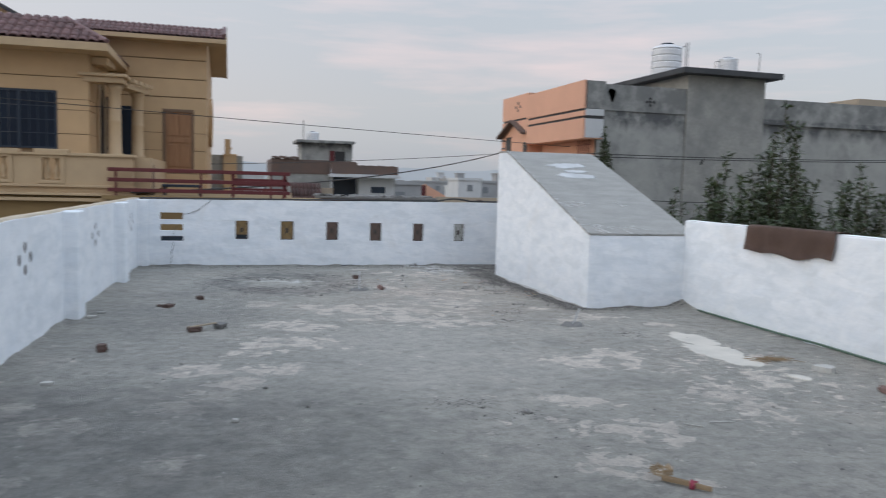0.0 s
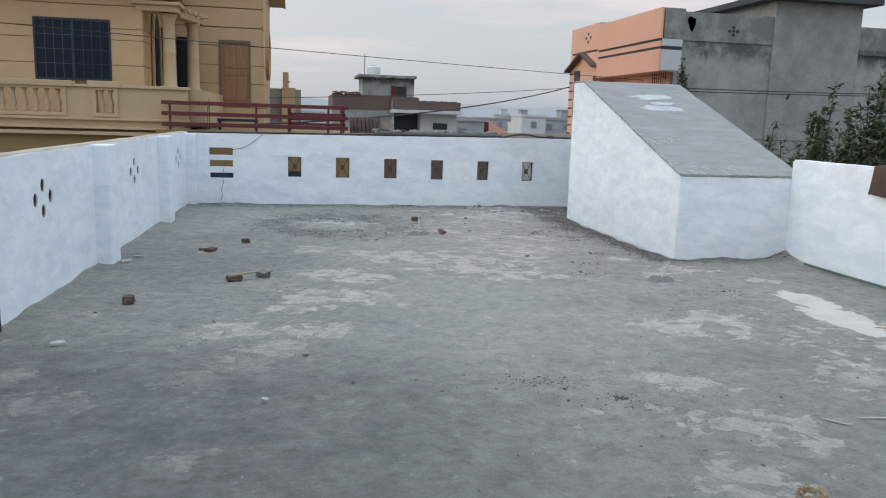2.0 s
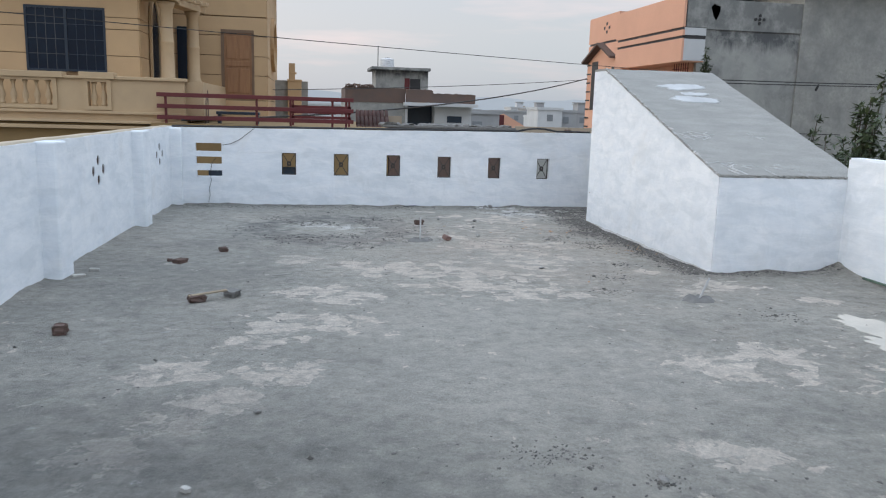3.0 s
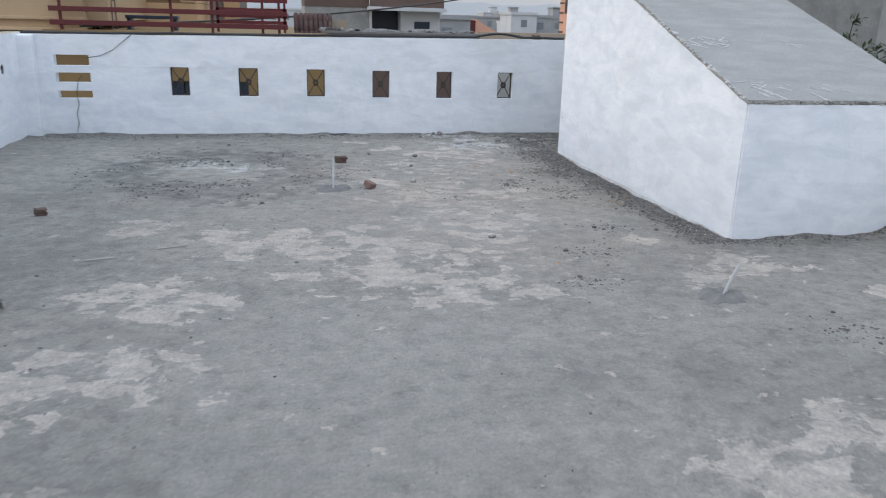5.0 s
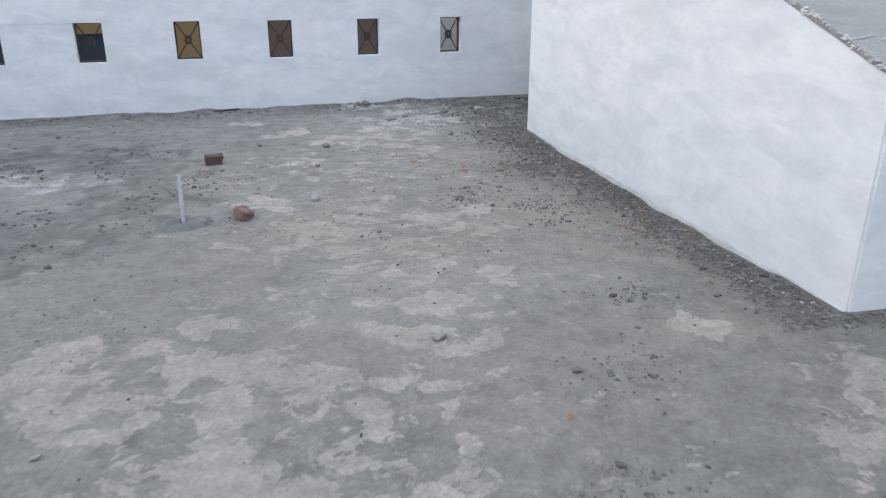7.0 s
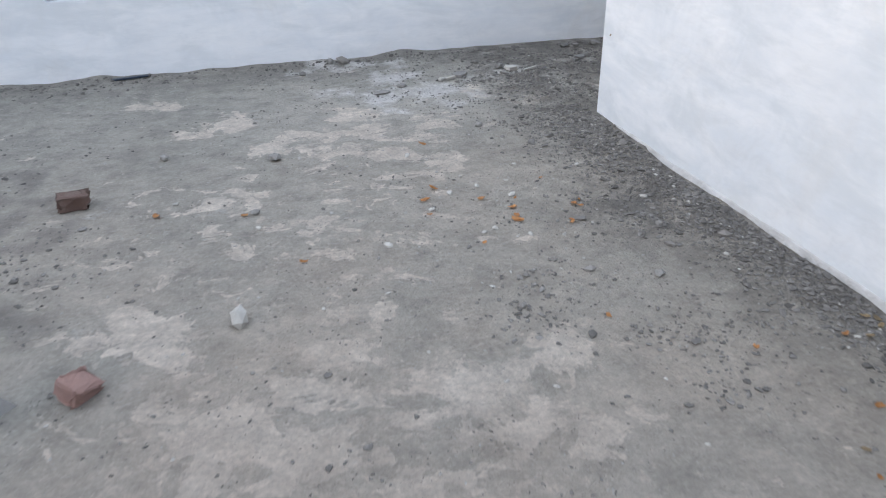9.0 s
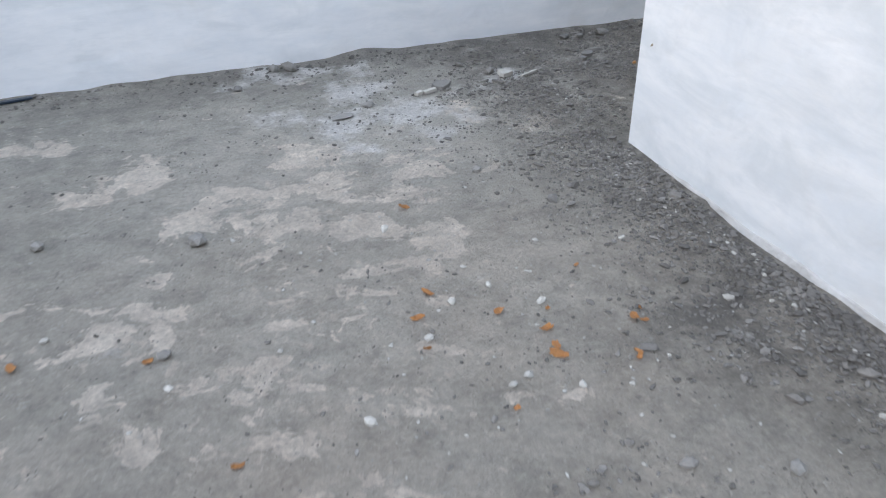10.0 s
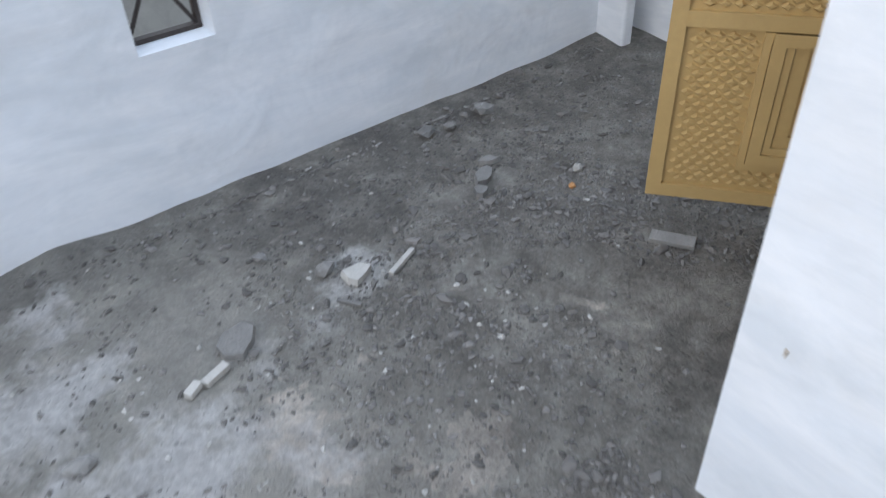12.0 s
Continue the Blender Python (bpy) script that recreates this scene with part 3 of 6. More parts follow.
quads = [(j * nx + i, j * nx + i + 1, (j + 1) * nx + i + 1, (j + 1) * nx + i) for j in range(len(ys) - 1) for i in range(nx - 1)]
me = bpy.data.meshes.new("floor")
me.from_pydata(places, [], quads)
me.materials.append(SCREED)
me.polygons.foreach_set("use_smooth", [True] * len(me.polygons))
for key, values in zip(("worn", "lime", "soot", "dusty"), floor_marks(flat_x, flat_y, wobble)):
    me.attributes.new(key, "FLOAT", "POINT").data.foreach_set("value", values.astype(np.float32))
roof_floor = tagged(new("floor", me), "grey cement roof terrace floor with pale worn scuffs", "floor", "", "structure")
setting("floor_slab", boxes((-2.2, 7.2, -6.1, 15.83, -0.22, -0.08)), CONCRETE, "concrete roof slab under the terrace screed", "slab")
setting("wall_below", boxes((-2.1, 7.1, -6.0, 15.75, -3.7, -0.22)), HOUSE_WHITE, "plain lower storey walls under the roof terrace", "wall")


def west_place(u, v, w):
    return Vector((west(u) - w, u, v))


# west parapet with diamond groups of small holes
holes = []
for cy in (4.75, 8.17, 11.58, 14.73):
    for du, dv in ((0, 0.115), (-0.19, 0.0), (0.19, 0.0), (0, -0.115)):
        holes.append(oval(cy + du, 0.905 + dv, 0.054, 0.064))
top = wavy(15.8, -6.1, 1.315, 0.3, 0.012, 1.0)
wall = pierced([(-6.1, -0.05), (15.8, -0.05)] + top, holes, west_place, 0.17)
wall_west = setting("wall_west", wall, WHITE, "whitewashed west parapet with diamond groups of holes", "parapet wall")
for loop in holes:
    cy, cz = sum(u for u, v in loop) / 12, sum(v for u, v in loop) / 12
    shrunk = [(cy + (u - cy) * 0.93, cz + (v - cz) * 0.93) for u, v in loop]
    part("hole_lining", pierced(loop, [shrunk], lambda u, v, w: west_place(u, v, 0.012 + w), 0.15), BRICK_DARK, wall_west)
    # dark plate added in each hole, the inner darkness put into its colour
    part("hole_dark_plate", pierced(loop, [], lambda u, v, w: west_place(u, v, 0.10 + w), 0.02), GRILLE, wall_west)
bm = bmesh.new()
for y0 in (-4.3, -0.8, 2.7, 6.2, 9.72, 13.08):
    a, b = y0, y0 + 0.33
    vs = []
    for z in (-0.05, 1.32):
        for x, y in ((west(a) - 0.05, a), (west(a) + 0.165, a + 0.01), (west(b) + 0.165, b), (west(b) - 0.05, b)):
            vs.append(bm.verts.new((x + 0.006 * math.sin(7 * y + z), y, z)))
    fs = [bm.faces.new([vs[k] for k in q]) for q in ((0, 1, 2, 3), (4, 5, 6, 7), (0, 1, 5, 4), (1, 2, 6, 5), (2, 3, 7, 6), (3, 0, 4, 7))]
    bmesh.ops.bevel(bm, geom=list({e for f in fs for e in f.edges}), offset=0.018, segments=2, profile=0.5, affect="EDGES")
setting("trim_west", bm, WHITE, "whitewashed pilasters along the west parapet", "pilaster")


bm = bmesh.new()
last = None
for k in range(150):
    y = -6.1 + k * 21.88 / 149
    z = 1.318 + 0.008 * noise.noise((y * 1.7, 2.0, 0.0))
    jag = 0.010 * noise.noise((y * 5.0, 6.0, 0.0))
    now = [bm.verts.new((west(y) - 0.175, y, z - 0.03)), bm.verts.new((west(y) - 0.17, y, z + 0.010)), bm.verts.new((west(y) - 0.03 + jag, y, z + 0.013)), bm.verts.new((west(y) - 0.012 + jag, y, z - 0.01))]
    if last:
        for j in range(3):
            bm.faces.new((last[j], last[j + 1], now[j + 1], now[j]))
    last = now
setting("trim_west_top", bm, BARE_MORTAR, "bare tan mortar along the west parapet top", "coping")


# far parapet with three slots and six grille openings
def north_place(u, v, w):
    bow = 0.012 * noise.noise((u * 0.5, v * 0.8, 3.0)) * (w == 0)
    return Vector((u, FAR + bow + w, v))


OPENINGS = [(0.405, 0.650, 0.530, 0.912), (1.30, 1.560, 0.528, 0.912), (2.225, 2.475, 0.530, 0.908),
            (3.145, 3.392, 0.520, 0.900), (4.075, 4.310, 0.518, 0.898), (4.990, 5.225, 0.520, 0.898)]
SLOTS = [(-1.03, -0.60, 0.915, 1.055), (-1.025, -0.60, 0.698, 0.826), (-1.02, -0.595, 0.490, 0.592)]
holes = [rect(*o) for o in OPENINGS] + [rect(*s) for s in SLOTS]
top = [(u, v + 0.010 * (u + 1.4)) for u, v in wavy(7.25, -1.62, 1.305, 0.3, 0.010, 4.0)]
wall = pierced([(-1.62, -0.06), (7.25, -0.06)] + top, holes, north_place, 0.125)
wall_north = setting("wall_north", wall, WHITE, "whitewashed far parapet with slots and six grille openings", "parapet wall")
setting("trim_north", boxes((-1.50, -1.24, 15.50, 15.62, -0.05, 1.30), (6.93, 7.00, 15.46, 15.62, -0.06, 1.33), bevel=0.015), WHITE,
        "whitewashed corner piers of the far parapet", "pilaster")
bm = bmesh.new()
box(bm, 6.95, 7.13, -6.1, 9.86, -0.05, 1.325)
bmesh.ops.subdivide_edges(bm, edges=[e for e in bm.edges if abs(e.verts[0].co.y - e.verts[1].co.y) > 5], cuts=50)
for v in bm.verts:
    v.co.x += 0.014 * noise.noise((v.co.y * 0.7, v.co.z, 8.0))
    v.co.z += 0.010 * noise.noise((v.co.y * 1.1, 2.0, 8.0)) * (v.co.z > 1)
bmesh.ops.bevel(bm, geom=[e for e in bm.edges if min(v.co.z for v in e.verts) > 1 and abs(e.verts[0].co.y - e.verts[1].co.y) > 0.1], offset=0.02, segments=2, affect="EDGES")
setting("wall_east", bm, WHITE, "whitewashed east parapet beside the stair housing", "parapet wall")
setting("wall_east_back", boxes((7.14, 7.30, 13.6, 15.78, -0.05, 1.33), bevel=0.015), WHITE, "whitewashed parapet behind the stair housing", "parapet wall")
setting("wall_south", boxes((-2.2, 7.13, -6.3, -6.1, -0.05, 1.32), bevel=0.015), WHITE, "whitewashed parapet that closes the terrace", "parapet wall")


def grille(x0, x1, z0, z1):
    """A cast cross grille: frame, four thin arms, small hub."""
    cx, cz, y = (x0 + x1) / 2, (z0 + z1) / 2, FAR + 0.085
    g = thing("vent_grille", (cx, y, z0), "small cast cement cross grille in a parapet opening", "grille", "grilles in the far parapet")
    t = 0.014
    fr = boxes((x0, x0 + t, y, y + 0.03, z0, z1), (x1 - t, x1, y, y + 0.03, z0, z1), (x0 + t, x1 - t, y, y + 0.03, z0, z0 + t), (x0 + t, x1 - t, y, y + 0.03, z1 - t, z1))
    part("grille_frame", fr, GRILLE, g)
    for sx, sz in ((-1, -1), (-1, 1), (1, -1), (1, 1)):
        a = Vector((cx + sx * 0.022, y + 0.015, cz + sz * 0.03))
        b = Vector((cx + sx * ((x1 - x0) / 2 - t), y + 0.015, cz + sz * ((z1 - z0) / 2 - t)))
        part("grille_arm", tube(bmesh.new(), [a, b], 0.0065, 6), GRILLE, g)
    hub = bmesh.new()
    n = 10
    outer = [(cx + 0.036 * math.cos(k * 0.6283) * (1 + 0.15 * (k % 2)), cz + 0.044 * math.sin(k * 0.6283) * (1 + 0.15 * (k % 2))) for k in range(n)]
    hub = pierced(outer, [oval(cx, cz, 0.010, 0.012, 8)], lambda u, v, w: Vector((u, y + w, v)), 0.03)
    part("grille_hub", hub, GRILLE, g)


for o in OPENINGS:
    grille(*o)


# ---- stair housing: a sloping box over the stair ----
BX0, BX1, BY0, BY1 = 5.366, 7.10, 9.857, 13.906
housing = thing("stair_housing", (6.2, 11.9, 0), "whitewashed stair housing with a sloping grey concrete roof", "stair housing")


def slope_z(y):
    return min(1.080 + (y - 9.857) * (2.390 - 1.080) / (13.45 - 9.857), 2.390)


def side_plan(y0, y1):
    return [(y0, -0.05), (y1, -0.05), (y1, slope_z(y1))] + [(y, slope_z(y)) for y in np.linspace(13.45, y0, 14)]


def bent(u, v, w, x):
    return Vector((x + w + 0.010 * noise.noise((u * 0.9, v * 0.9, 1.0)), u, v))


part("side_wall", pierced(side_plan(BY0, BY1), [], lambda u, v, w: bent(u, v, w, BX0), 0.2), WHITE, housing)
part("side_wall", pierced(side_plan(BY0, BY1), [], lambda u, v, w: Vector((BX1 - w, u, v)), 0.15), WHITE, housing)
part("front_wall", boxes((BX0 + 0.014, 6.955, BY0 - 0.012, BY0 + 0.2, -0.05, 1.078)), WHITE, housing)
rear = pierced([(BX0 + 0.2, -0.05), (5.73, -0.05), (5.73, 1.98), (6.60, 1.98), (6.60, -0.05), (BX1 - 0.15, -0.05), (BX1 - 0.15, 2.385), (BX0 + 0.2, 2.385)],
               [], lambda u, v, w: Vector((u, BY1 - w, v)), 0.2)
part("rear_wall", rear, WHITE, housing)
bm = bmesh.new()
rows = []
ys = list(np.linspace(9.852, 13.45, 40)) + list(np.linspace(13.5, 13.93, 6))
for k, y in enumerate(ys):
    row = []
    for j, s in enumerate(np.linspace(0, 1, 18)):
        edge = 0.012 * noise.noise((y * 4, s * 3, 1.0)) if j in (0, 17) else 0.0
        x = 5.362 + edge + s * (7.12 - 5.362)
        front = 0.014 * noise.noise((s * 9, 3.0, 1.0)) if k == 0 else 0.0
        row.append(bm.verts.new((x, y + front, slope_z(max(y, 9.857)) + 0.031 + 0.008 * noise.noise((x * 2, y * 2, 6.0)))))
    rows.append(row)
top_faces = [bm.faces.new((rows[k][j], rows[k][j + 1], rows[k + 1][j + 1], rows[k + 1][j])) for k in range(len(rows) - 1) for j in range(17)]
low = bmesh.ops.extrude_face_region(bm, geom=top_faces)
for v in [g for g in low["geom"] if isinstance(g, bmesh.types.BMVert)]:
    v.co.z -= 0.030
part("roof_slab", bm, CONCRETE, housing, "sloping grey concrete slab with a rough edge", smooth=False)


rng = random.Random(31)
bm = bmesh.new()
for k in range(240):
    y = rng.uniform(9.9, 13.5)
    lump(bm, (5.362 + rng.uniform(-0.008, 0.012), y, slope_z(y) + rng.uniform(0.012, 0.034)), (rng.uniform(0.008, 0.034), rng.uniform(0.01, 0.07), rng.uniform(0.006, 0.022)), rng, 0.4)
tagged(part("mortar_edge", bm, LIMED, housing, "ragged limed mortar along the slab edge"), kind="stuff")
bm = bmesh.new()
for k in range(110):
    x = rng.uniform(5.37, 6.92)
    lump(bm, (x, 9.852 + rng.uniform(-0.006, 0.01), 1.080 + rng.uniform(0.002, 0.026)), (rng.uniform(0.02, 0.07), rng.uniform(0.02, 0.04), rng.uniform(0.012, 0.028)), rng)
tagged(part("mortar_edge", bm, CONCRETE, housing, "ragged mortar along the slab edge"), kind="stuff")


def kick(a, b, out, seed):
    """An uneven lip of limed mortar along a wall's foot, from a to b."""
    bm = bmesh.new()
    a, b, out = Vector(a), Vector(b), Vector(out)
    n = int((b - a).length / 0.035)
    last = None
    for k in range(n + 1):
        p = a.lerp(b, k / n)
        w = 0.003 + 0.010 * max(0.0, noise.noise((k * 0.13, seed, 0.0)) + 0.25)
        t = 0.004 + 0.016 * (noise.noise((k * 0.11, seed, 4.0)) + 0.4 * noise.noise((k * 0.6, seed, 7.0)))
        now = [bm.verts.new(p - out * 0.02 + Vector((0, 0, t + 0.012))), bm.verts.new(p + out * w * 0.35 + Vector((0, 0, t + 0.002))), bm.verts.new(p + out * w + Vector((0, 0, t * 0.45))), bm.verts.new(p + out * (w + 0.012) + Vector((0, 0, -0.06)))]
        if last:
            for j in range(3):
                bm.faces.new((last[j], now[j], now[j + 1], last[j + 1]))
        last = now
    return bm


part("mortar_lip", kick((BX0, BY1, 0), (BX0, BY0, 0), (-1, 0, 0), 2.0), LIMED, housing, "lip of limed mortar along the wall foot", smooth=True)
part("mortar_lip", kick((BX0, BY0, 0), (6.95, BY0, 0), (0, -1, 0), 5.0), LIMED, housing, "lip of limed mortar along the wall foot", smooth=True)
part("paint_chip", lump(bmesh.new(), (5.366, 13.82, 0.48), (0.006, 0.024, 0.014), rng, 0.3), HOUSE_TAN, housing, "tan stain on the whitewash")


def leaf_point(s, z, out=0.0):
    """A point on the open door leaf: s from the hinge, out to the camera's side."""
    hinge, free = Vector((6.585, 13.93, 0)), Vector((6.07, 14.63, 0))
    d = (free - hinge).normalized()
    n = Vector((-d.y, d.x, 0))
    return hinge + d * s + n * out + Vector((0, 0, z))


def leaf_box(bm, s0, s1, z0, z1, o0, o1):
    vs = [bm.verts.new(leaf_point(s, z, o)) for s in (s0, s1) for o in (o0, o1) for z in (z0, z1)]
    for q in ((0, 1, 3, 2), (4, 6, 7, 5), (0, 4, 5, 1), (2, 3, 7, 6), (0, 2, 6, 4), (1, 5, 7, 3)):
        bm.faces.new([vs[k] for k in q])
    return bm


W = 0.868
door = thing("door", tuple(leaf_point(W / 2, 0.04)), "open mustard-painted panelled door with lattice relief", "door")
for s0, s1 in ((0.0, 0.055), (W - 0.042, W)):
    part("stile", leaf_box(bmesh.new(), s0, s1, 0.075, 1.97, -0.02, 0.02), DOOR_PAINT, door)
for z0, z1 in ((0.075, 0.115), (0.60, 0.642), (1.16, 1.215), (1.91, 1.97)):
    part("rail", leaf_box(bmesh.new(), 0.055, W - 0.042, z0, z1, -0.019, 0.019), DOOR_PAINT, door)
for z0, z1 in ((0.115, 0.60), (0.642, 1.16), (1.215, 1.91)):
    panel = part("panel", leaf_box(bmesh.new(), 0.055, W - 0.042, z0, z1, -0.008, 0.006), DOOR_PAINT, door)
    bm = bmesh.new()
    step = 0.037
    for side in (-1, 1):
        for i in range(26):
            for j in range(60):
                s = 0.075 + i * step + (j % 2) * step / 2
                z = z0 + 0.02 + j * step / 2
                if not (0.072 < s < W - 0.058 and z < z1 - 0.015):
                    continue
                if 0.235 < s < W - 0.235 and z0 + 0.07 < z:
                    continue
                r, o = 0.0178, (0.006 if side > 0 else -0.008)
                q = [bm.verts.new(leaf_point(s + a * r, z + b * r * 0.62, o)) for a, b in ((-1, 0), (0, -1), (1, 0), (0, 1))]
                cap = [bm.verts.new(leaf_point(s + a * r * 0.5, z + b * r * 0.34, o + side * 0.008)) for a, b in ((-1, 0), (0, -1), (1, 0), (0, 1))]
                for k in range(4):
                    bm.faces.new((q[k], q[(k + 1) % 4], cap[(k + 1) % 4], cap[k]))
                bm.faces.new(cap)
    part("lattice", bm, DOOR_PAINT, panel)
    for side in (-1, 1):
        o = 0.006 if side > 0 else -0.008
        for inset, width, proud in ((0.238, 0.020, 0.010), (0.260, 0.034, 0.018), (0.296, 0.020, 0.013), (0.318, 0.036, 0.007)):
            a, b, c, d = inset, W - inset, z0 + inset - 0.165, z1 - 0.004
            bm = bmesh.new()
            lo, hi = sorted((o, o + side * proud))
            for s0, s1, e0, e1 in ((a, a + width, c, d), (b - width, b, c, d), (a + width, b - width, c, c + width), (a + width, b - width, d - width, d)):
                leaf_box(bm, s0, s1, e0, e1, lo, hi)
            part("moulding", bm, DOOR_PAINT, panel)
        lo, hi = sorted((o, o + side * 0.014))
        part("field", leaf_box(bmesh.new(), 0.37, W - 0.37, z0 + 0.20, z1 - 0.02, lo, hi), DOOR_PAINT, panel)
bm = bmesh.new()
tube(bm, [leaf_point(W - 0.03, 0.98, 0.02), leaf_point(W - 0.03, 0.98, 0.05), leaf_point(W - 0.03, 1.12, 0.05), leaf_point(W - 0.03, 1.12, 0.02)], 0.007, 8)
part("door_handle", bm, STEEL, door, "plain steel pull handle")
setting("door_frame", boxes((5.73, 5.78, 13.75, 13.90, -0.02, 1.98), (6.55, 6.60, 13.75, 13.90, -0.02, 1.98), (5.78, 6.55, 13.75, 13.90, 1.93, 1.98)), DOOR_PAINT,
        "mustard-painted frame of the stair door", "door frame")


# ---- neighbour's ochre house ----
house = thing("house", (-6, 27, -3.6), "ochre two-storey house with tiled roof, balustrade and porch", "house")
HX0, HXC = -16.0, -4.0
body = part("wall", boxes((HX0, HXC, 26.03, 38.0, 1.1, 5.60)), GROOVE, house, "ochre walls with dark horizontal grooves")
bands = [1.1, 2.25, 2.98, 3.72, 4.05, 4.72, 5.60]
for z0, z1 in zip(bands, bands[1:]):
    cut = (-7.03, -4.88)
    if z1 <= 2.5 or z0 >= 4.3:
        part("panel", boxes((HX0, HXC + 0.02, 26.0, 26.06, z0 + 0.011, z1 - 0.011)), OCHRE, body)
    else:
        part("panel", boxes((HX0, cut[0], 26.0, 26.06, z0 + 0.011, z1 - 0.011)), OCHRE, body)
        part("panel", boxes((cut[1], HXC + 0.02, 26.0, 26.06, z0 + 0.011, z1 - 0.011)), OCHRE, body)
        if z0 > 4.0:
            part("panel", boxes((cut[0], cut[1], 26.0, 26.06, 4.30, z1 - 0.02)), OCHRE, body)
    part("panel", boxes((HXC - 0.03, HXC + 0.05, 26.06, 29.9, z0 + 0.011, z1 - 0.011)), OCHRE, body)
window = part("window", boxes((-7.03, -4.88, 26.012, 26.05, 2.52, 4.28)), GLASS_DARK, house, "dark tinted two-leaf window")
fr = boxes((-7.03, -6.97, 25.985, 26.04, 2.50, 4.29), (-4.94, -4.88, 25.985, 26.04, 2.50, 4.29), (-6.97, -4.94, 25.985, 26.04, 4.23, 4.29), (-6.97, -4.94, 25.985, 26.04, 2.50, 2.56),
           (-5.99, -5.91, 25.985, 26.04, 2.56, 4.23))
part("window_frame", fr, FRAME_DARK, window)
for a, b in ((-6.97, -5.99), (-5.91, -4.94)):
    for k in (1, 2, 3):
        x = a + (b - a) * k / 4
        part("glazing_bar", boxes((x - 0.010, x + 0.010, 26.004, 26.011, 2.56, 4.23)), BAR if a < -6 else FRAME_DARK, window)
        z = 2.56 + 1.67 * k / 4
        part("glazing_bar", boxes((a, b, 26.003, 26.010, z - 0.010, z + 0.010)), BAR if a < -6 else FRAME_DARK, window)

# balcony in front of the window, with baluster openings
balcony = part("balcony", boxes((HX0, -2.46, 24.02, 26.0, 1.18, 1.34)), CREAM, house, "cream balcony with turned balusters")
OPS = [(-15.2, -13.2), (-12.4, -10.4), (-9.95, -8.35), (-7.77, -5.77), (-4.90, -4.42)]
front = pierced([(HX0, 1.34), (-2.46, 1.34), (-2.46, 2.26), (HX0, 2.26)], [rect(a, b, 1.56, 2.19) for a, b in OPS], lambda u, v, w: Vector((u, 24.0 + w, v)), 0.22)
part("parapet", front, CREAM, balcony)
part("coping", boxes((HX0, -7.95, 23.94, 24.28, 2.262, 2.33), (-5.50, -5.1, 23.94, 24.28, 2.262, 2.33), (-4.22, -2.40, 23.94, 24.28, 2.262, 2.35), (-7.95, -5.50, 23.90, 24.3, 2.262, 2.42), (-5.1, -4.22, 23.90, 24.3, 2.262, 2.44), bevel=0.012), CREAM, balcony)
part("cornice", boxes((HX0, -2.40, 23.92, 24.0, 1.36, 1.43), (HX0, -2.40, 23.86, 24.02, 1.12, 1.19), (HX0, -3.2, 23.9, 24.0, 0.95, 1.05), bevel=0.01), CREAM, balcony)
for a, b in OPS:
    surround = [rect(a, b, 1.56, 2.19)]
    part("surround", pierced(rect(a - 0.10, b + 0.10, 1.46, 2.262), surround, lambda u, v, w: Vector((u, 23.955 + w, v)), 0.043), CREAM, balcony)
prof = [(0.075, 1.56), (0.075, 1.62), (0.045, 1.65), (0.085, 1.76), (0.088, 1.82), (0.05, 1.95), (0.036, 2.04), (0.055, 2.09), (0.04, 2.12), (0.07, 2.14), (0.07, 2.19)]
first = None
for a, b in OPS:
    n = max(2, round((b - a) / 0.30))
    for k in range(n):
        x = a + (b - a) * (k + 0.5) / n
        if first is None:
            first = part("baluster", lathe(bmesh.new(), x, 24.11, prof, 10), CREAM, balcony, smooth=True)
            x_first = x
        else:
            ob = new("baluster", first.data)
            ob.parent = balcony
            ob.location = (x - x_first, 0, 0)
lower = part("ground_floor", pierced([(HX0, -3.6), (3.1, -3.6), (3.1, 1.02), (-3.3, 1.02), (-3.3, 1.1), (HX0, 1.1)], [rect(-1.9, 1.1, -3.3, 0.02), rect(-9.0, -6.5, -3.3, -0.9)],
             lambda u, v, w: Vector((u, 24.1 + w, v)), 0.25), OCHRE_DEEP, house, "deep ochre ground floor wall")
# deeper ochre puts the shadow along the slab's edge into its colour
part("terrace_slab", boxes((-3.3, 3.1, 23.7, 33.8, 1.03, 1.16), (HX0, -3.3, 24.4, 38.0, 1.05, 1.1)), OCHRE_DEEP, house)
part("gate", boxes((-1.9, -0.42, 24.2, 24.26, -3.3, 0.02), (-0.38, 1.1, 24.2, 24.26, -3.3, 0.02)), FRAME_DARK, house, "dark metal gate")
part("shutter", boxes((-9.0, -6.5, 24.2, 24.26, -3.3, -0.9)), FRAME_DARK, house)
part("ground_floor_wall", boxes((HX0, 3.1, 24.36, 38.0, -3.6, 1.0)), OCHRE_DEEP, house)

# porch at the corner: entablature on two columns, dark arched openings
for x, y in ((-3.27, 26.4), (-2.80, 28.3)):
    col = part("column", lathe(bmesh.new(), x, y, [(0.24, 2.3), (0.24, 2.42), (0.20, 2.46), (0.19, 3.4), (0.20, 3.43), (0.20, 3.47), (0.185, 3.5), (0.18, 4.4), (0.22, 4.45), (0.26, 4.6)], 18), CREAM, house, smooth=True)
part("entablature", boxes((-4.15, -2.95, 25.95, 26.75, 4.62, 4.80), (-4.25, -2.85, 25.85, 26.85, 4.80, 4.90), bevel=0.02), CREAM, house)
m = pose(-3.27, 26.3, 0, 0, 0, -14)
bm = bmesh.new()
box(bm, -0.22, 0.22, 0.5, 2.5, 4.55, 4.74, 0.02, m)
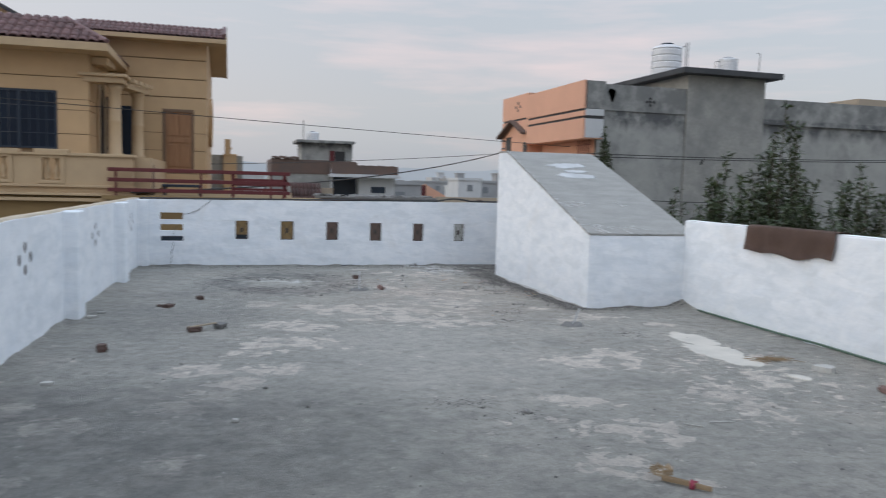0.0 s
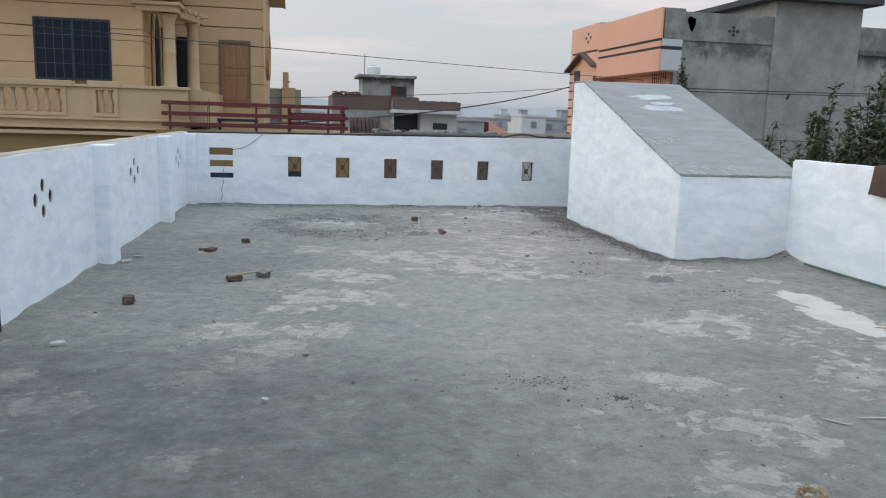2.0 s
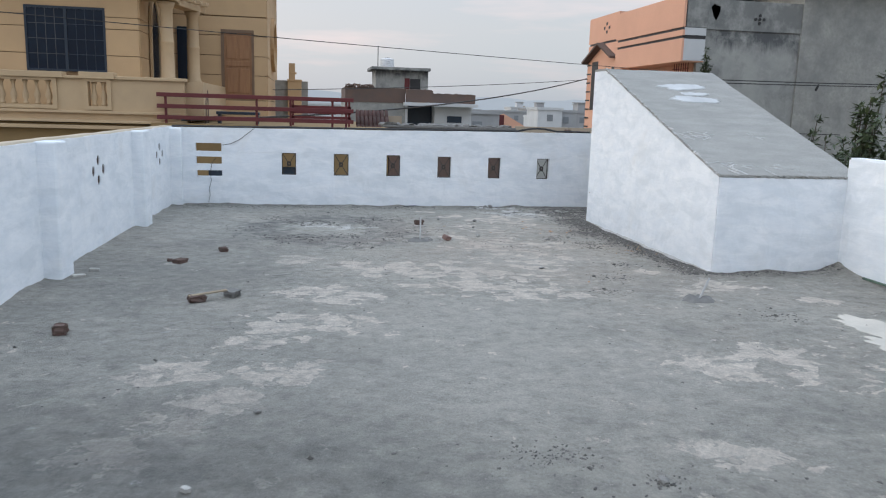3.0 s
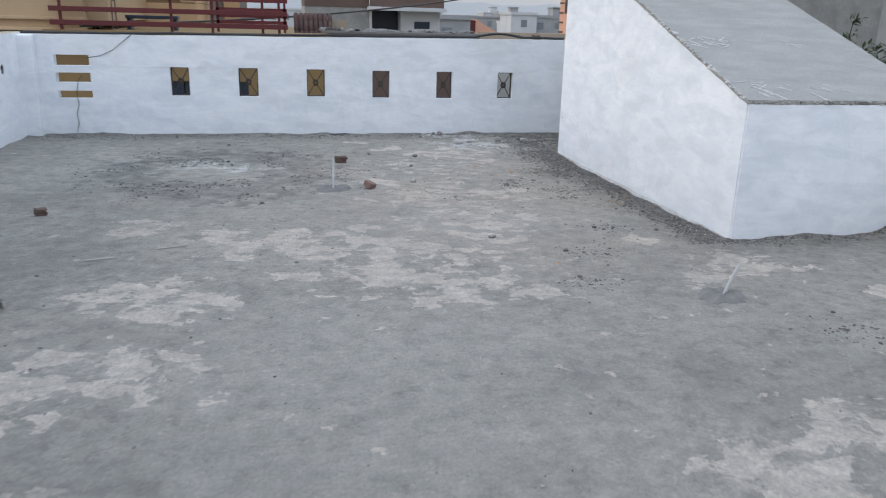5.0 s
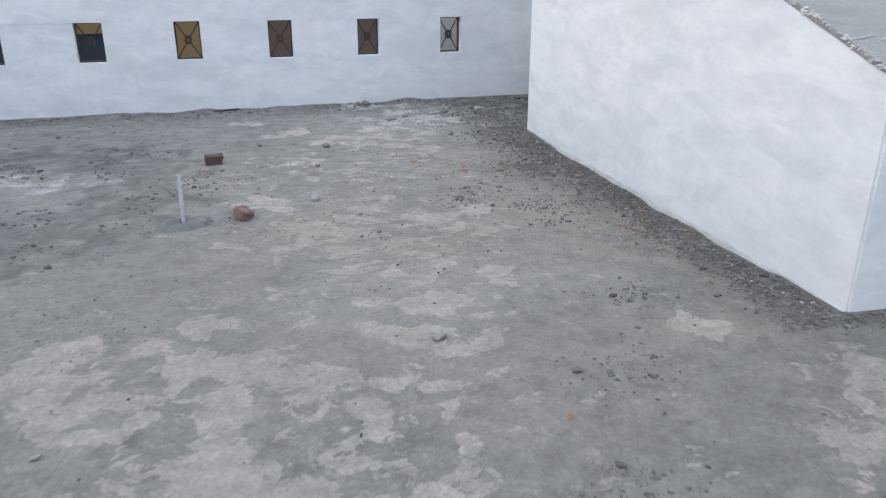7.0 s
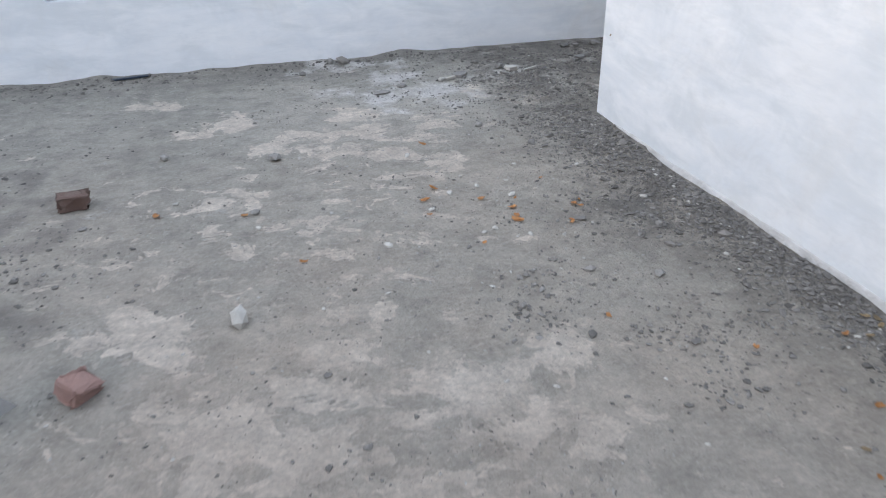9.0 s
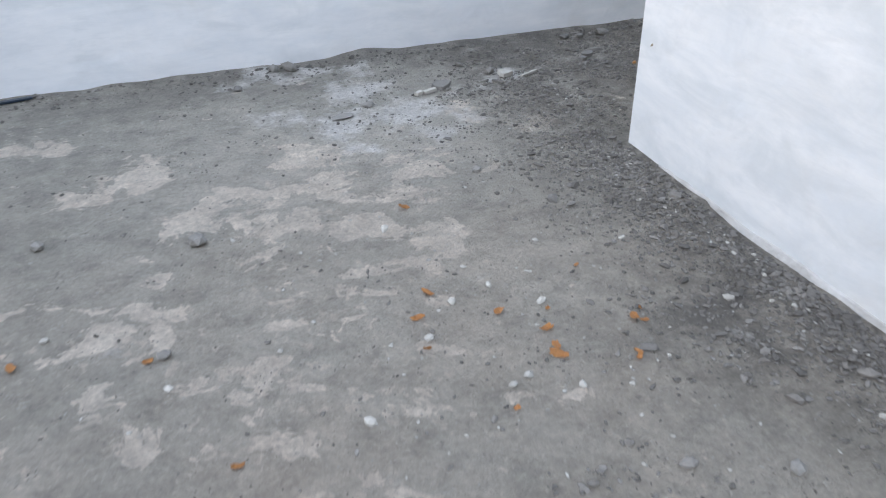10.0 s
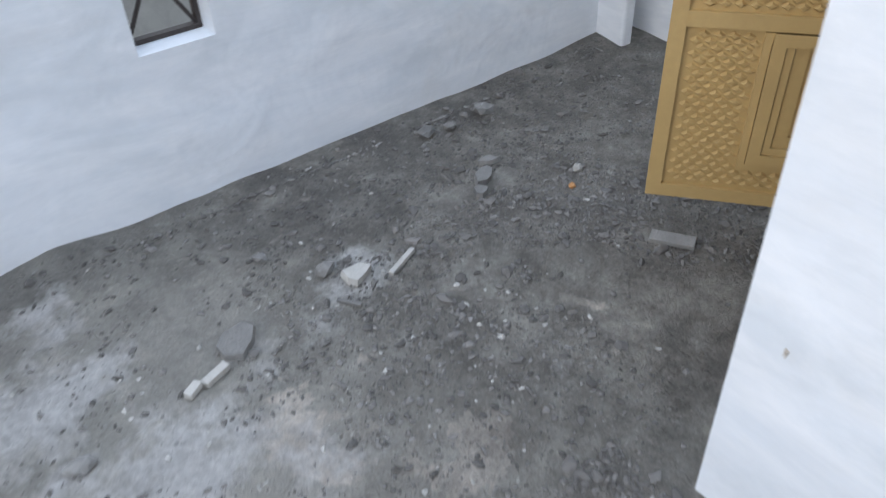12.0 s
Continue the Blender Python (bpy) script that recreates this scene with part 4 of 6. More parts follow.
for k in range(4):
    box(bm, -0.42, 0.42, 0.62 + k * 0.5, 0.80 + k * 0.5, 4.742, 4.86, 0.0, m)
part("entablature", bm, CREAM, house)
part("doorway", boxes((-3.55, -3.02, 29.93, 30.02, 2.3, 4.25)), GLASS_DARK, house, "dark doorway")
part("porch_floor", boxes((-4.0, -2.0, 24.3, 30.0, 1.34, 2.28)), CREAM, house)


def arch(u0, u1, v0, spring, n=14):
    c, r = (u0 + u1) / 2, (u1 - u0) / 2
    return [(u0, v0), (u1, v0)] + [(c + r * math.cos(math.pi * k / n), spring + 2.0 * r * math.sin(math.pi * k / n)) for k in range(n + 1)]


def porch_place(u, v, w):
    return Vector((-3.92 + w, u, v))


part("arched_window", pierced(arch(27.35, 28.55, 2.28, 3.6), [], porch_place, 0.03), GLASS_DARK, house)
part("arched_window", pierced(arch(28.85, 29.75, 2.28, 3.6), [], porch_place, 0.03), GLASS_DARK, house)
part("arch_trim", pierced(arch(27.22, 28.68, 2.28, 3.65), [arch(27.36, 28.54, 2.29, 3.6)], porch_place, 0.07), CREAM, house)

# the wing with the teak door
wing = part("wing_wall", boxes((-4.0, -0.62, 30.04, 38.0, 1.1, 6.95)), GROOVE, house, "ochre wing walls with dark grooves")
bands = [1.1, 1.86, 2.7, 3.35, 4.02, 4.66, 5.33, 6.03, 6.95]
for z0, z1 in zip(bands, bands[1:]):
    if z1 < 4.1 and z1 > 2.0:
        part("panel", boxes((-4.0, -2.12, 30.0, 30.07, z0 + 0.011, z1 - 0.011)), OCHRE, wing)
        part("panel", boxes((-1.02, -0.6, 30.0, 30.07, z0 + 0.011, z1 - 0.011)), OCHRE, wing)
    else:
        part("panel", boxes((-4.0, -0.6, 30.0, 30.07, max(z0 + 0.02, 4.22 if z0 == 4.02 else 0), z1 - 0.02)), OCHRE, wing)
        if z0 == 4.02:
            part("panel", boxes((-4.0, -2.12, 30.0, 30.07, 4.04, 4.22)), OCHRE, wing)
            part("panel", boxes((-1.02, -0.6, 30.0, 30.07, 4.04, 4.22)), OCHRE, wing)
    part("panel", boxes((-0.65, -0.57, 30.07, 37.9, z0 + 0.011, z1 - 0.011)), OCHRE, wing)
part("door_surround", boxes((-2.12, -2.02, 29.96, 30.06, 2.0, 4.12), (-1.10, -1.02, 29.96, 30.06, 2.0, 4.12), (-2.12, -1.02, 29.95, 30.06, 4.12, 4.22)), DOOR_SURROUND, house)
teak = part("door", boxes((-2.02, -1.10, 30.0, 30.045, 2.0, 4.12)), TEAK, house, "panelled teak door")
for x0, x1, z0, z1 in ((-1.94, -1.60, 3.25, 4.0), (-1.52, -1.18, 3.25, 4.0), (-1.94, -1.18, 3.0, 3.17), (-1.94, -1.60, 2.1, 2.92), (-1.52, -1.18, 2.1, 2.92)):
    part("door_panel", boxes((x0, x1, 29.975, 30.0, z0, z1), bevel=0.012), TEAK, teak)
ring_bm = pierced(oval(33.5, 4.0, 1.5, 1.0, 28), [oval(33.5, 4.0, 1.25, 0.8, 28)], lambda u, v, w: Vector((-0.57 + w, u, v)), 0.13)
part("round_window_trim", ring_bm, OCHRE, house)


# tiled roofs: barrel tiles laid in rows
def tile_mesh(w, l, mat=TILE):
    bm = bmesh.new()
    ends = []
    for y, r in ((0, 0.52 * w), (l, 0.44 * w)):
        outer = [bm.verts.new((r * math.cos(math.pi * k / 6), y, 0.62 * r * math.sin(math.pi * k / 6))) for k in range(7)]
        inner = [bm.verts.new((0.8 * r * math.cos(math.pi * k / 6), y, 0.62 * 0.8 * r * math.sin(math.pi * k / 6))) for k in range(7)]
        ends.append((outer, inner))
    (o0, i0), (o1, i1) = ends
    for k in range(6):
        bm.faces.new((o0[k], o0[k + 1], o1[k + 1], o1[k]))
        bm.faces.new((o0[k], i0[k], i0[k + 1], o0[k + 1]))
    return finish(bm, "tile", mat, True)


def tiled(roof, origin, along, up, columns, rows, w, l, me, clip=None):
    along, up = Vector(along).normalized(), Vector(up).normalized()
    out = along.cross(up).normalized()
    basis = Matrix((along, up, out)).transposed().to_4x4()
    for j in range(rows):
        for i in range(columns):
            if clip and not clip(i, j):
                continue
            p = Vector(origin) + along * (i + 0.5) * w + up * j * l * 0.86 + out * (0.012 + 0.01 * (j % 2))
            ob = new("tile", me)
            ob.parent = roof
            ob.matrix_basis = Matrix.Translation(p - base_of(roof)) @ basis


def slab(bm, pts, thick):
    """A flat plate with the given corner points as its upper side."""
    up = [bm.verts.new(p) for p in pts]
    dn = [bm.verts.new(Vector(p) - Vector((0, 0, thick))) for p in pts]
    bm.faces.new(up)
    bm.faces.new(dn[::-1])
    for k in range(len(pts)):
        j = (k + 1) % len(pts)
        bm.faces.new((up[k], dn[k], dn[j], up[j]))
    return bm


# lower roof: a hip over the window bay
E0, EZ, EY = -3.30, 5.70, 25.1
RISE = 0.93
roof_a = part("roof", slab(bmesh.new(), [(-16.5, EY, EZ), (E0, EY, EZ), (-4.75, 26.9, EZ + RISE), (-16.5, 26.9, EZ + RISE)], 0.06), TILE, house, "maroon barrel-tile roof")
part("roof_hip", slab(bmesh.new(), [(E0, EY, EZ), (E0 + 0.05, 30.0, EZ), (-4.75, 30.0, EZ + RISE), (-4.75, 26.9, EZ + RISE)], 0.06), TILE, house)
part("roof_back", slab(bmesh.new(), [(-16.5, 26.9, EZ + RISE), (-4.75, 26.9, EZ + RISE), (-4.75, 33.0, EZ + RISE + 0.1), (-16.5, 33.0, EZ + RISE + 0.1)], 0.06), TILE, house)
me = tile_mesh(0.27, 0.34)
tiled(roof_a, (-12.6, EY - 0.02, EZ), (1, 0, 0), (0, 1.8, RISE), 35, 7, 0.265, 0.33, me, lambda i, j: -12.6 + 0.265 * (i + 0.5) < E0 - 0.1 - j * 0.215)
part("ridge_tile", tube(bmesh.new(), [(E0, EY, EZ + 0.05), (-4.75, 26.9, EZ + RISE + 0.04)], 0.075, 10), TILE, roof_a)
part("fascia", boxes((-16.5, E0 + 0.02, EY - 0.06, EY + 0.06, EZ - 0.24, EZ - 0.01), (E0 - 0.1, E0 + 0.02, EY + 0.06, 29.9, EZ - 0.24, EZ - 0.01)), CREAM, house)
part("soffit", boxes((-16.5, E0 - 0.1, EY + 0.06, 26.0, EZ - 0.24, EZ - 0.18), (HXC + 0.05, E0 - 0.1, 26.0, 29.9, EZ - 0.24, EZ - 0.18)), CREAM, house)
for k in range(6):
    y = 26.3 + 0.32 * k
    part("bracket", boxes((-3.95, -3.45, y, y + 0.14, EZ - 0.50 + 0.01 * k, EZ - 0.25), bevel=0.03), CREAM, house)
# upper roof over the wing
roof_b = part("roof", slab(bmesh.new(), [(-5.2, 29.3, 6.76), (0.10, 29.3, 6.76), (0.10, 31.2, 7.45), (-5.2, 31.2, 7.45)], 0.06), TILE, house, "maroon barrel-tile roof")
part("roof_back", slab(bmesh.new(), [(-5.2, 31.2, 7.45), (0.10, 31.2, 7.45), (0.10, 38.0, 6.6), (-5.2, 38.0, 6.6)], 0.06), TILE, house)
me = tile_mesh(0.21, 0.36)
tiled(roof_b, (-5.0, 29.28, 6.76), (1, 0, 0), (0, 1.9, 0.69), 24, 6, 0.21, 0.34, me)
part("ridge_tile", tube(bmesh.new(), [(0.06, 29.25, 6.89), (0.06, 31.2, 7.50)], 0.08, 10), TILE, roof_b)
part("fascia", slab(slab(boxes((-5.2, 0.14, 29.24, 29.36, 6.60, 6.75)), [(0.04, 29.36, 6.75), (0.14, 29.36, 6.75), (0.14, 31.2, 7.42), (0.04, 31.2, 7.42)], 0.17), [(0.04, 31.2, 7.42), (0.14, 31.2, 7.42), (0.14, 38.0, 6.58), (0.04, 38.0, 6.58)], 0.17), CREAM, house)
part("soffit", slab(slab(boxes((-5.0, 0.04, 29.36, 30.0, 6.60, 6.66)), [(-0.6, 30.0, 6.95), (0.04, 30.0, 6.95), (0.04, 31.2, 7.33), (-0.6, 31.2, 7.33)], 0.05), [(-0.6, 31.2, 7.33), (0.04, 31.2, 7.33), (0.04, 38.0, 6.49), (-0.6, 38.0, 6.49)], 0.05), CREAM, house)
# attic piece above the lower roof
attic = part("attic", pierced([(-15.0, 6.2), (-6.6, 6.2), (-6.6, 7.0), (-8.5, 8.05), (-12.0, 9.8), (-15.0, 9.8)], [], lambda u, v, w: Vector((u, 30.0 + w, v)), 4.0), CREAM, house)
part("attic_window", boxes((-9.85, -8.85, 29.95, 30.02, 6.95, 7.50)), MAROON, attic)
part("attic_trim", boxes((-9.93, -8.77, 29.92, 30.01, 7.502, 7.58), (-9.93, -9.852, 29.93, 30.01, 6.9, 7.5), (-8.848, -8.77, 29.93, 30.01, 6.9, 7.5)), CREAM, attic)
part("attic_verge", slab(bmesh.new(), [(-6.2, 29.7, 6.92), (-6.2, 34.2, 6.92), (-12.0, 34.2, 9.98), (-12.0, 29.7, 9.98)], 0.14), DARK_SLAB, attic)
part("yard_wall", boxes((-0.47, 0.02, 33.6, 33.8, 1.16, 2.70), (0.55, 0.80, 33.6, 33.8, 1.16, 2.68)), RENDER_PALE, house)
part("gate_post", boxes((0.02, 0.55, 33.4, 33.85, 1.16, 2.66), (0.0, 0.57, 33.38, 33.87, 2.66, 2.74), (0.06, 0.30, 33.5, 33.75, 2.74, 3.36), (0.10, 0.36, 33.48, 33.77, 2.95, 3.02), bevel=0.01), OCHRE, house, "ochre gate post")

# maroon metal railing on the neighbour's terrace
railing = thing("railing", (-0.5, 23.5, 1.16), "maroon painted metal railing on a terrace edge", "railing")
for z in (1.32, 1.615, 1.915):
    part("rail", boxes((-3.14, 2.08, 23.75, 23.80, z - 0.055, z + 0.055), bevel=0.008), MAROON, railing)
for x in (-2.92, -0.55, 0.36, 1.5, 1.88):
    part("post", boxes((x - 0.03, x + 0.03, 23.8, 23.86, 1.16, 1.93)), MAROON, railing)
for z in (1.40, 1.55, 1.70, 1.93):
    part("rail", boxes((0.36, 2.08, 25.0, 25.06, z - 0.04, z + 0.04)), MAROON, railing)
for x in (0.40, 2.02):
    part("post", boxes((x - 0.03, x + 0.03, 25.0, 25.06, 1.16, 1.93)), MAROON, railing)


chair = thing("chair", (-2.2, 24.9, 1.16), "brown plastic garden chair on a terrace", "chair")
part("seat", boxes((-2.45, -1.98, 24.7, 25.15, 1.56, 1.60), bevel=0.012), BRICK_DARK, chair)
part("backrest", boxes((-2.45, -1.98, 25.12, 25.17, 1.66, 2.08), bevel=0.015), BRICK_DARK, chair)
for x in (-2.43, -2.0):
    part("armrest", tube(bmesh.new(), [(x, 25.14, 1.84), (x, 24.75, 1.84), (x, 24.70, 1.72), (x, 24.70, 1.16)], 0.022, 7), BRICK_DARK, chair)
    part("leg", tube(bmesh.new(), [(x, 25.14, 2.0), (x, 25.16, 1.16)], 0.022, 7), BRICK_DARK, chair)
bench = thing("bench", (-1.1, 25.2, 1.16), "low dark bench on a terrace", "bench")
part("seat", boxes((-1.75, -0.55, 24.95, 25.4, 1.42, 1.50), bevel=0.01), FRAME_DARK, bench)
for x in (-1.68, -0.62):
    part("leg", boxes((x - 0.04, x + 0.04, 25.0, 25.36, 1.16, 1.42)), FRAME_DARK, bench)


# ---- behind the far parapet: low walls and a tiled canopy ----
low_wall = thing("boundary_wall", (5.0, 24.2, -3.6), "weathered brown brick boundary wall with grey rubble coping", "wall")
part("brickwork", boxes((3.12, 6.8, 24.1, 24.35, -3.6, 1.19)), BRICK_DARK, low_wall)
bm = bmesh.new()
rng = random.Random(5)
box(bm, 2.9, 6.85, 24.05, 24.45, 1.192, 1.27, 0.02)
for k in range(26):
    lump(bm, (2.95 + k * 0.15 + rng.uniform(-0.05, 0.05), 24.2, 1.28), (rng.uniform(0.15, 0.4), 0.25, rng.uniform(0.06, 0.16)), rng)
part("coping", bm, STONE, low_wall)
tan_wall = thing("parapet_wall", (8.3, 24.2, -3.6), "tan roof parapet with a diamond of small holes", "wall")
dots = [oval(7.9 + a, 1.12 + b, 0.045, 0.05, 8) for a, b in ((0, 0.1), (-0.12, 0), (0.12, 0), (0, -0.1))]
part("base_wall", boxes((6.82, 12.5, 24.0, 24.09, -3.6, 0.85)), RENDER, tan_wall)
part("wall", pierced(rect(6.86, 12.5, -3.6, 1.32), dots, lambda u, v, w: Vector((u, 24.1 + w, v)), 0.2), HOUSE_TAN, tan_wall)
canopy = thing("tile_canopy", (2.8, 25.6, 1.16), "small canopy of dark red barrel tiles", "canopy")
pan = part("canopy_slab", slab(bmesh.new(), [(2.26, 25.3, 1.0), (3.35, 25.3, 1.0), (3.08, 26.0, 1.62), (2.26, 26.0, 1.62)], 0.08), MAROON, canopy)
tiled(pan, (2.26, 25.28, 1.0), (1, 0, 0), (0, 0.7, 0.62), 8, 3, 0.125, 0.36, tile_mesh(0.115, 0.34, TILE_BROWN))
part("side_wall", boxes((3.12, 3.70, 26.1, 26.3, -1.0, 1.5)), HOUSE_TAN, canopy)

# ---- the peach and grey house ----
peach = thing("house", (22, 38, -3.6), "half-painted house, peach front and stained grey side", "house")
part("front_bay", boxes((16.9, 17.0, 34.35, 41.9, 4.15, 5.14), (16.9, 17.0, 34.35, 41.9, 5.26, 5.50), (16.9, 17.0, 34.35, 41.9, 5.62, 6.98)), PEACH, peach)
part("bay_line", boxes((16.96, 17.06, 34.40, 41.8, 4.2, 6.9)), BLACK, peach)
part("bay_soffit", boxes((17.0, 18.0, 34.40, 41.9, 4.15, 4.2)), PEACH, peach)
part("bay_end", boxes((17.0, 18.0, 34.36, 34.5, 4.2, 5.12), (17.0, 18.0, 34.36, 34.5, 5.28, 5.60)), HOUSE_WHITE, peach)
part("bay_end_line", boxes((17.06, 18.0, 34.38, 34.5, 5.12, 5.28)), BLACK, peach)
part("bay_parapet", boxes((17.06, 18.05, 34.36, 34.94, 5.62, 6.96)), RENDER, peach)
part("lower_front", boxes((17.9, 19.0, 35.2, 41.9, -3.6, 4.14)), PEACH, peach)
side = part("front_wing", boxes((17.0, 19.0, 41.92, 46.3, -3.6, 5.62), (17.0, 19.0, 41.92, 46.3, 5.74, 7.15)), PEACH, peach)
part("wing_line", boxes((17.05, 18.9, 42.0, 46.2, 5.6, 5.76)), BLACK, peach)
bm = bmesh.new()
for k in range(16):
    box(bm, 16.97, 17.02, 45.7, 46.32, -3.0 + k * 0.5, -2.92 + k * 0.5)
tagged(part("quoin_line", bm, BLACK, peach), kind="stuff")
part("window", boxes((16.97, 17.02, 44.6, 45.5, 2.0, 4.7)), BLACK, peach)
part("window", boxes((16.97, 17.02, 41.95, 42.5, 3.2, 4.3)), BLACK, peach)
part("gable_hood", slab(slab(bmesh.new(), [(16.6, 41.95, 4.85), (17.0, 41.95, 4.85), (17.0, 43.95, 5.68), (16.6, 43.95, 5.68)], 0.12), [(16.6, 43.96, 5.68), (17.0, 43.96, 5.68), (17.0, 46.3, 4.75), (16.6, 46.3, 4.75)], 0.12), BRICK_DARK, peach, "brown gabled hood")
# black plates stand in for the dark inside holes through the wall
for a, b in ((0, 0.22), (-0.35, 0), (0.35, 0), (0, -0.22)):
    part("vent_hole", boxes((16.985, 17.01, 43.6 + a - 0.1, 43.6 + a + 0.1, 6.45 + b - 0.08, 6.45 + b + 0.08)), BLACK, peach)
bm = bmesh.new()
for k in range(7):
    tube(bm, [(17.6, 35.0 + k * 0.22, 3.2), (17.6, 35.0 + k * 0.22, 4.15)], 0.02, 5)
tube(bm, [(17.6, 34.9, 3.9), (17.6, 36.5, 3.9)], 0.02, 5)
part("balcony_grille", bm, MAROON, peach)
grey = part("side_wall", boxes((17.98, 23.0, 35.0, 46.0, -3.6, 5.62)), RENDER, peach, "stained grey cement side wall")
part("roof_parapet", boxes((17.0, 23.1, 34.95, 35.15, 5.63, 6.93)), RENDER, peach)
part("stair_tower", boxes((22.95, 27.6, 34.9, 44.0, -3.6, 7.66)), RENDER_PALE, peach, "pale cement stair tower")
part("tower_roof", boxes((22.3, 28.25, 34.3, 46.5, 7.66, 7.96), bevel=0.03), DARK_SLAB, peach, "dark concrete roof slab")
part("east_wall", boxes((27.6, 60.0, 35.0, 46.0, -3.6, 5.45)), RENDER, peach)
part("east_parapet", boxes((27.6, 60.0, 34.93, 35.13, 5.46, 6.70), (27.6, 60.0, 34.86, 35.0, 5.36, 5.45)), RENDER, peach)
# black discs stand in for the dark inside the parapet's holes
for a, b in ((0, 0.17), (-0.20, 0), (0.20, 0), (0, -0.17), (0, 0)):
    part("vent_hole", lathe(bmesh.new(), 0, 0, [(0.072, -0.02), (0.072, 0.02)], 10), BLACK, peach).matrix_basis = Matrix.Translation(Vector((20.85 + a, 34.945, 6.16 + b)) - base_of(peach)) @ Matrix.Rotation(radians(90), 4, "X") @ Matrix.Translation(base_of(peach))
stain = bmesh.new()
vs = [stain.verts.new((18.70 + 0.20 * math.cos(k * 0.7) * (1 + 0.35 * math.sin(k * 2.1)), 34.94, 6.42 + 0.34 * math.sin(k * 0.7) * (1 + 0.25 * math.cos(k * 1.7)))) for k in range(9)]
stain.faces.new(vs)
bmesh.ops.solidify(stain, geom=stain.faces[:], thickness=0.006)
part("stain", stain, ALGAE, peach)
part("shed_roof", boxes((36.6, 40.5, 38.0, 42.0, 6.7, 7.5)), HOUSE_TAN, peach)


def water_tank(x, y, z, r, h, label):
    t = thing("water_tank", (x, y, z), label, "water tank", "rooftop tanks")
    prof = [(r * 0.97, z)]
    for k in range(4):
        a = z + h * (0.06 + 0.2 * k)
        prof += [(r, a), (r, a + h * 0.14), (r * 0.955, a + h * 0.165)]
    prof += [(r, z + h * 0.86), (r * 0.9, z + h * 0.92), (r * 0.45, z + h * 0.985), (r * 0.42, z + h * 0.985)]
    part("shell", lathe(bmesh.new(), x, y, prof, 28), TANK, t, smooth=False)
    part("lid", lathe(bmesh.new(), x, y, [(r * 0.42, z + h * 0.986), (r * 0.42, z + h * 1.03), (r * 0.25, z + h * 1.05)], 20), FRAME_DARK, t, "dark screw lid")


water_tank(23.5, 38.0, 7.96, 0.82, 1.75, "large white ribbed plastic water tank on a roof")
water_tank(25.5, 35.3, 7.96, 0.50, 0.78, "small white plastic water tank on a roof")
pole = thing("antenna_pole", (24.75, 38, 7.96), "thin galvanised pipes with a bent arm on a roof", "pole")
part("pipe", tube(bmesh.new(), [(24.7, 38, 7.96), (24.7, 38, 9.9)], 0.035, 6), STEEL, pole)
part("pipe", tube(bmesh.new(), [(24.85, 38, 7.96), (24.85, 38, 9.95)], 0.02, 6), STEEL, pole)
part("arm", tube(bmesh.new(), [(24.7, 38, 9.75), (23.9, 38, 9.42)], 0.02, 6), STEEL, pole)
pole = thing("antenna_pole", (27.2, 35.0, 7.96), "thin bent galvanised pipe on a roof", "pole")
part("pipe", tube(bmesh.new(), [(27.2, 35.0, 7.96), (27.25, 35.0, 9.0), (27.05, 35.0, 9.05)], 0.025, 6), STEEL, pole)
pole = thing("antenna_pole", (24.75, 35.3, 7.96), "short bent galvanised pipe beside a tank", "pole")
part("pipe", tube(bmesh.new(), [(24.75, 35.3, 7.96), (24.75, 35.3, 8.5), (25.1, 35.3, 8.55)], 0.025, 6), STEEL, pole)

# ---- the far town ----
far = thing("house", (11, 82, -3.6), "unfinished grey brick house with a stair tower", "house")
part("upper_wall", boxes((4.3, 10.3, 80.0, 90.0, 2.3, 3.75)), BRICK_DARK, far)
part("lower_wall", boxes((4.3, 10.3, 80.05, 90.0, -3.6, 2.3)), RENDER_PALE, far)
part("roof_parapet", boxes((10.3, 17.35, 79.4, 79.7, 2.42, 3.30), (10.3, 13.0, 79.4, 79.7, 3.3, 3.62)), BRICK_DARK, far)
part("canopy", boxes((10.1, 17.45, 78.6, 82.0, 2.08, 2.38)), HOUSE_WHITE, far)
part("ground_floor", boxes((13.3, 17.1, 80.0, 88.0, -3.6, 2.08), (10.3, 10.55, 80.0, 88.0, -3.6, 2.08)), HOUSE_WHITE, far)
part("doorway", boxes((10.55, 13.3, 82.0, 82.2, -3.6, 2.08)), FRAME_DARK, far)
part("window", boxes((14.6, 16.1, 79.95, 80.02, 0.5, 1.15)), FRAME_DARK, far)
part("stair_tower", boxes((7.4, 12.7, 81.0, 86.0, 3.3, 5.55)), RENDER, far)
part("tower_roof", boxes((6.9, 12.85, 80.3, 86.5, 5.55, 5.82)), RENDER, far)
part("door", boxes((10.3, 10.8, 80.9, 81.02, 3.6, 4.8)), MAROON, far)
part("opening", boxes((10.85, 11.9, 80.9, 81.02, 3.6, 4.75)), BLACK, far)
bm = bmesh.new()
rng = random.Random(9)
for k in range(40):
    lump(bm, (rng.uniform(4.4, 7.0), rng.uniform(79.9, 80.4), 3.75 + rng.uniform(0, 0.25)), (rng.uniform(0.2, 0.5), 0.3, rng.uniform(0.1, 0.4)), rng)
    lump(bm, (10.4 + k * 0.17, 79.55, 3.3 + (0.32 if k < 15 else 0.0)), (0.35, 0.25, rng.uniform(0.05, 0.25)), rng)
tagged(part("loose_bricks", bm, BRICK_DARK, far), kind="stuff")
water_tank(8.7, 83.0, 5.82, 0.7, 1.0, "white plastic water tank on a far roof")
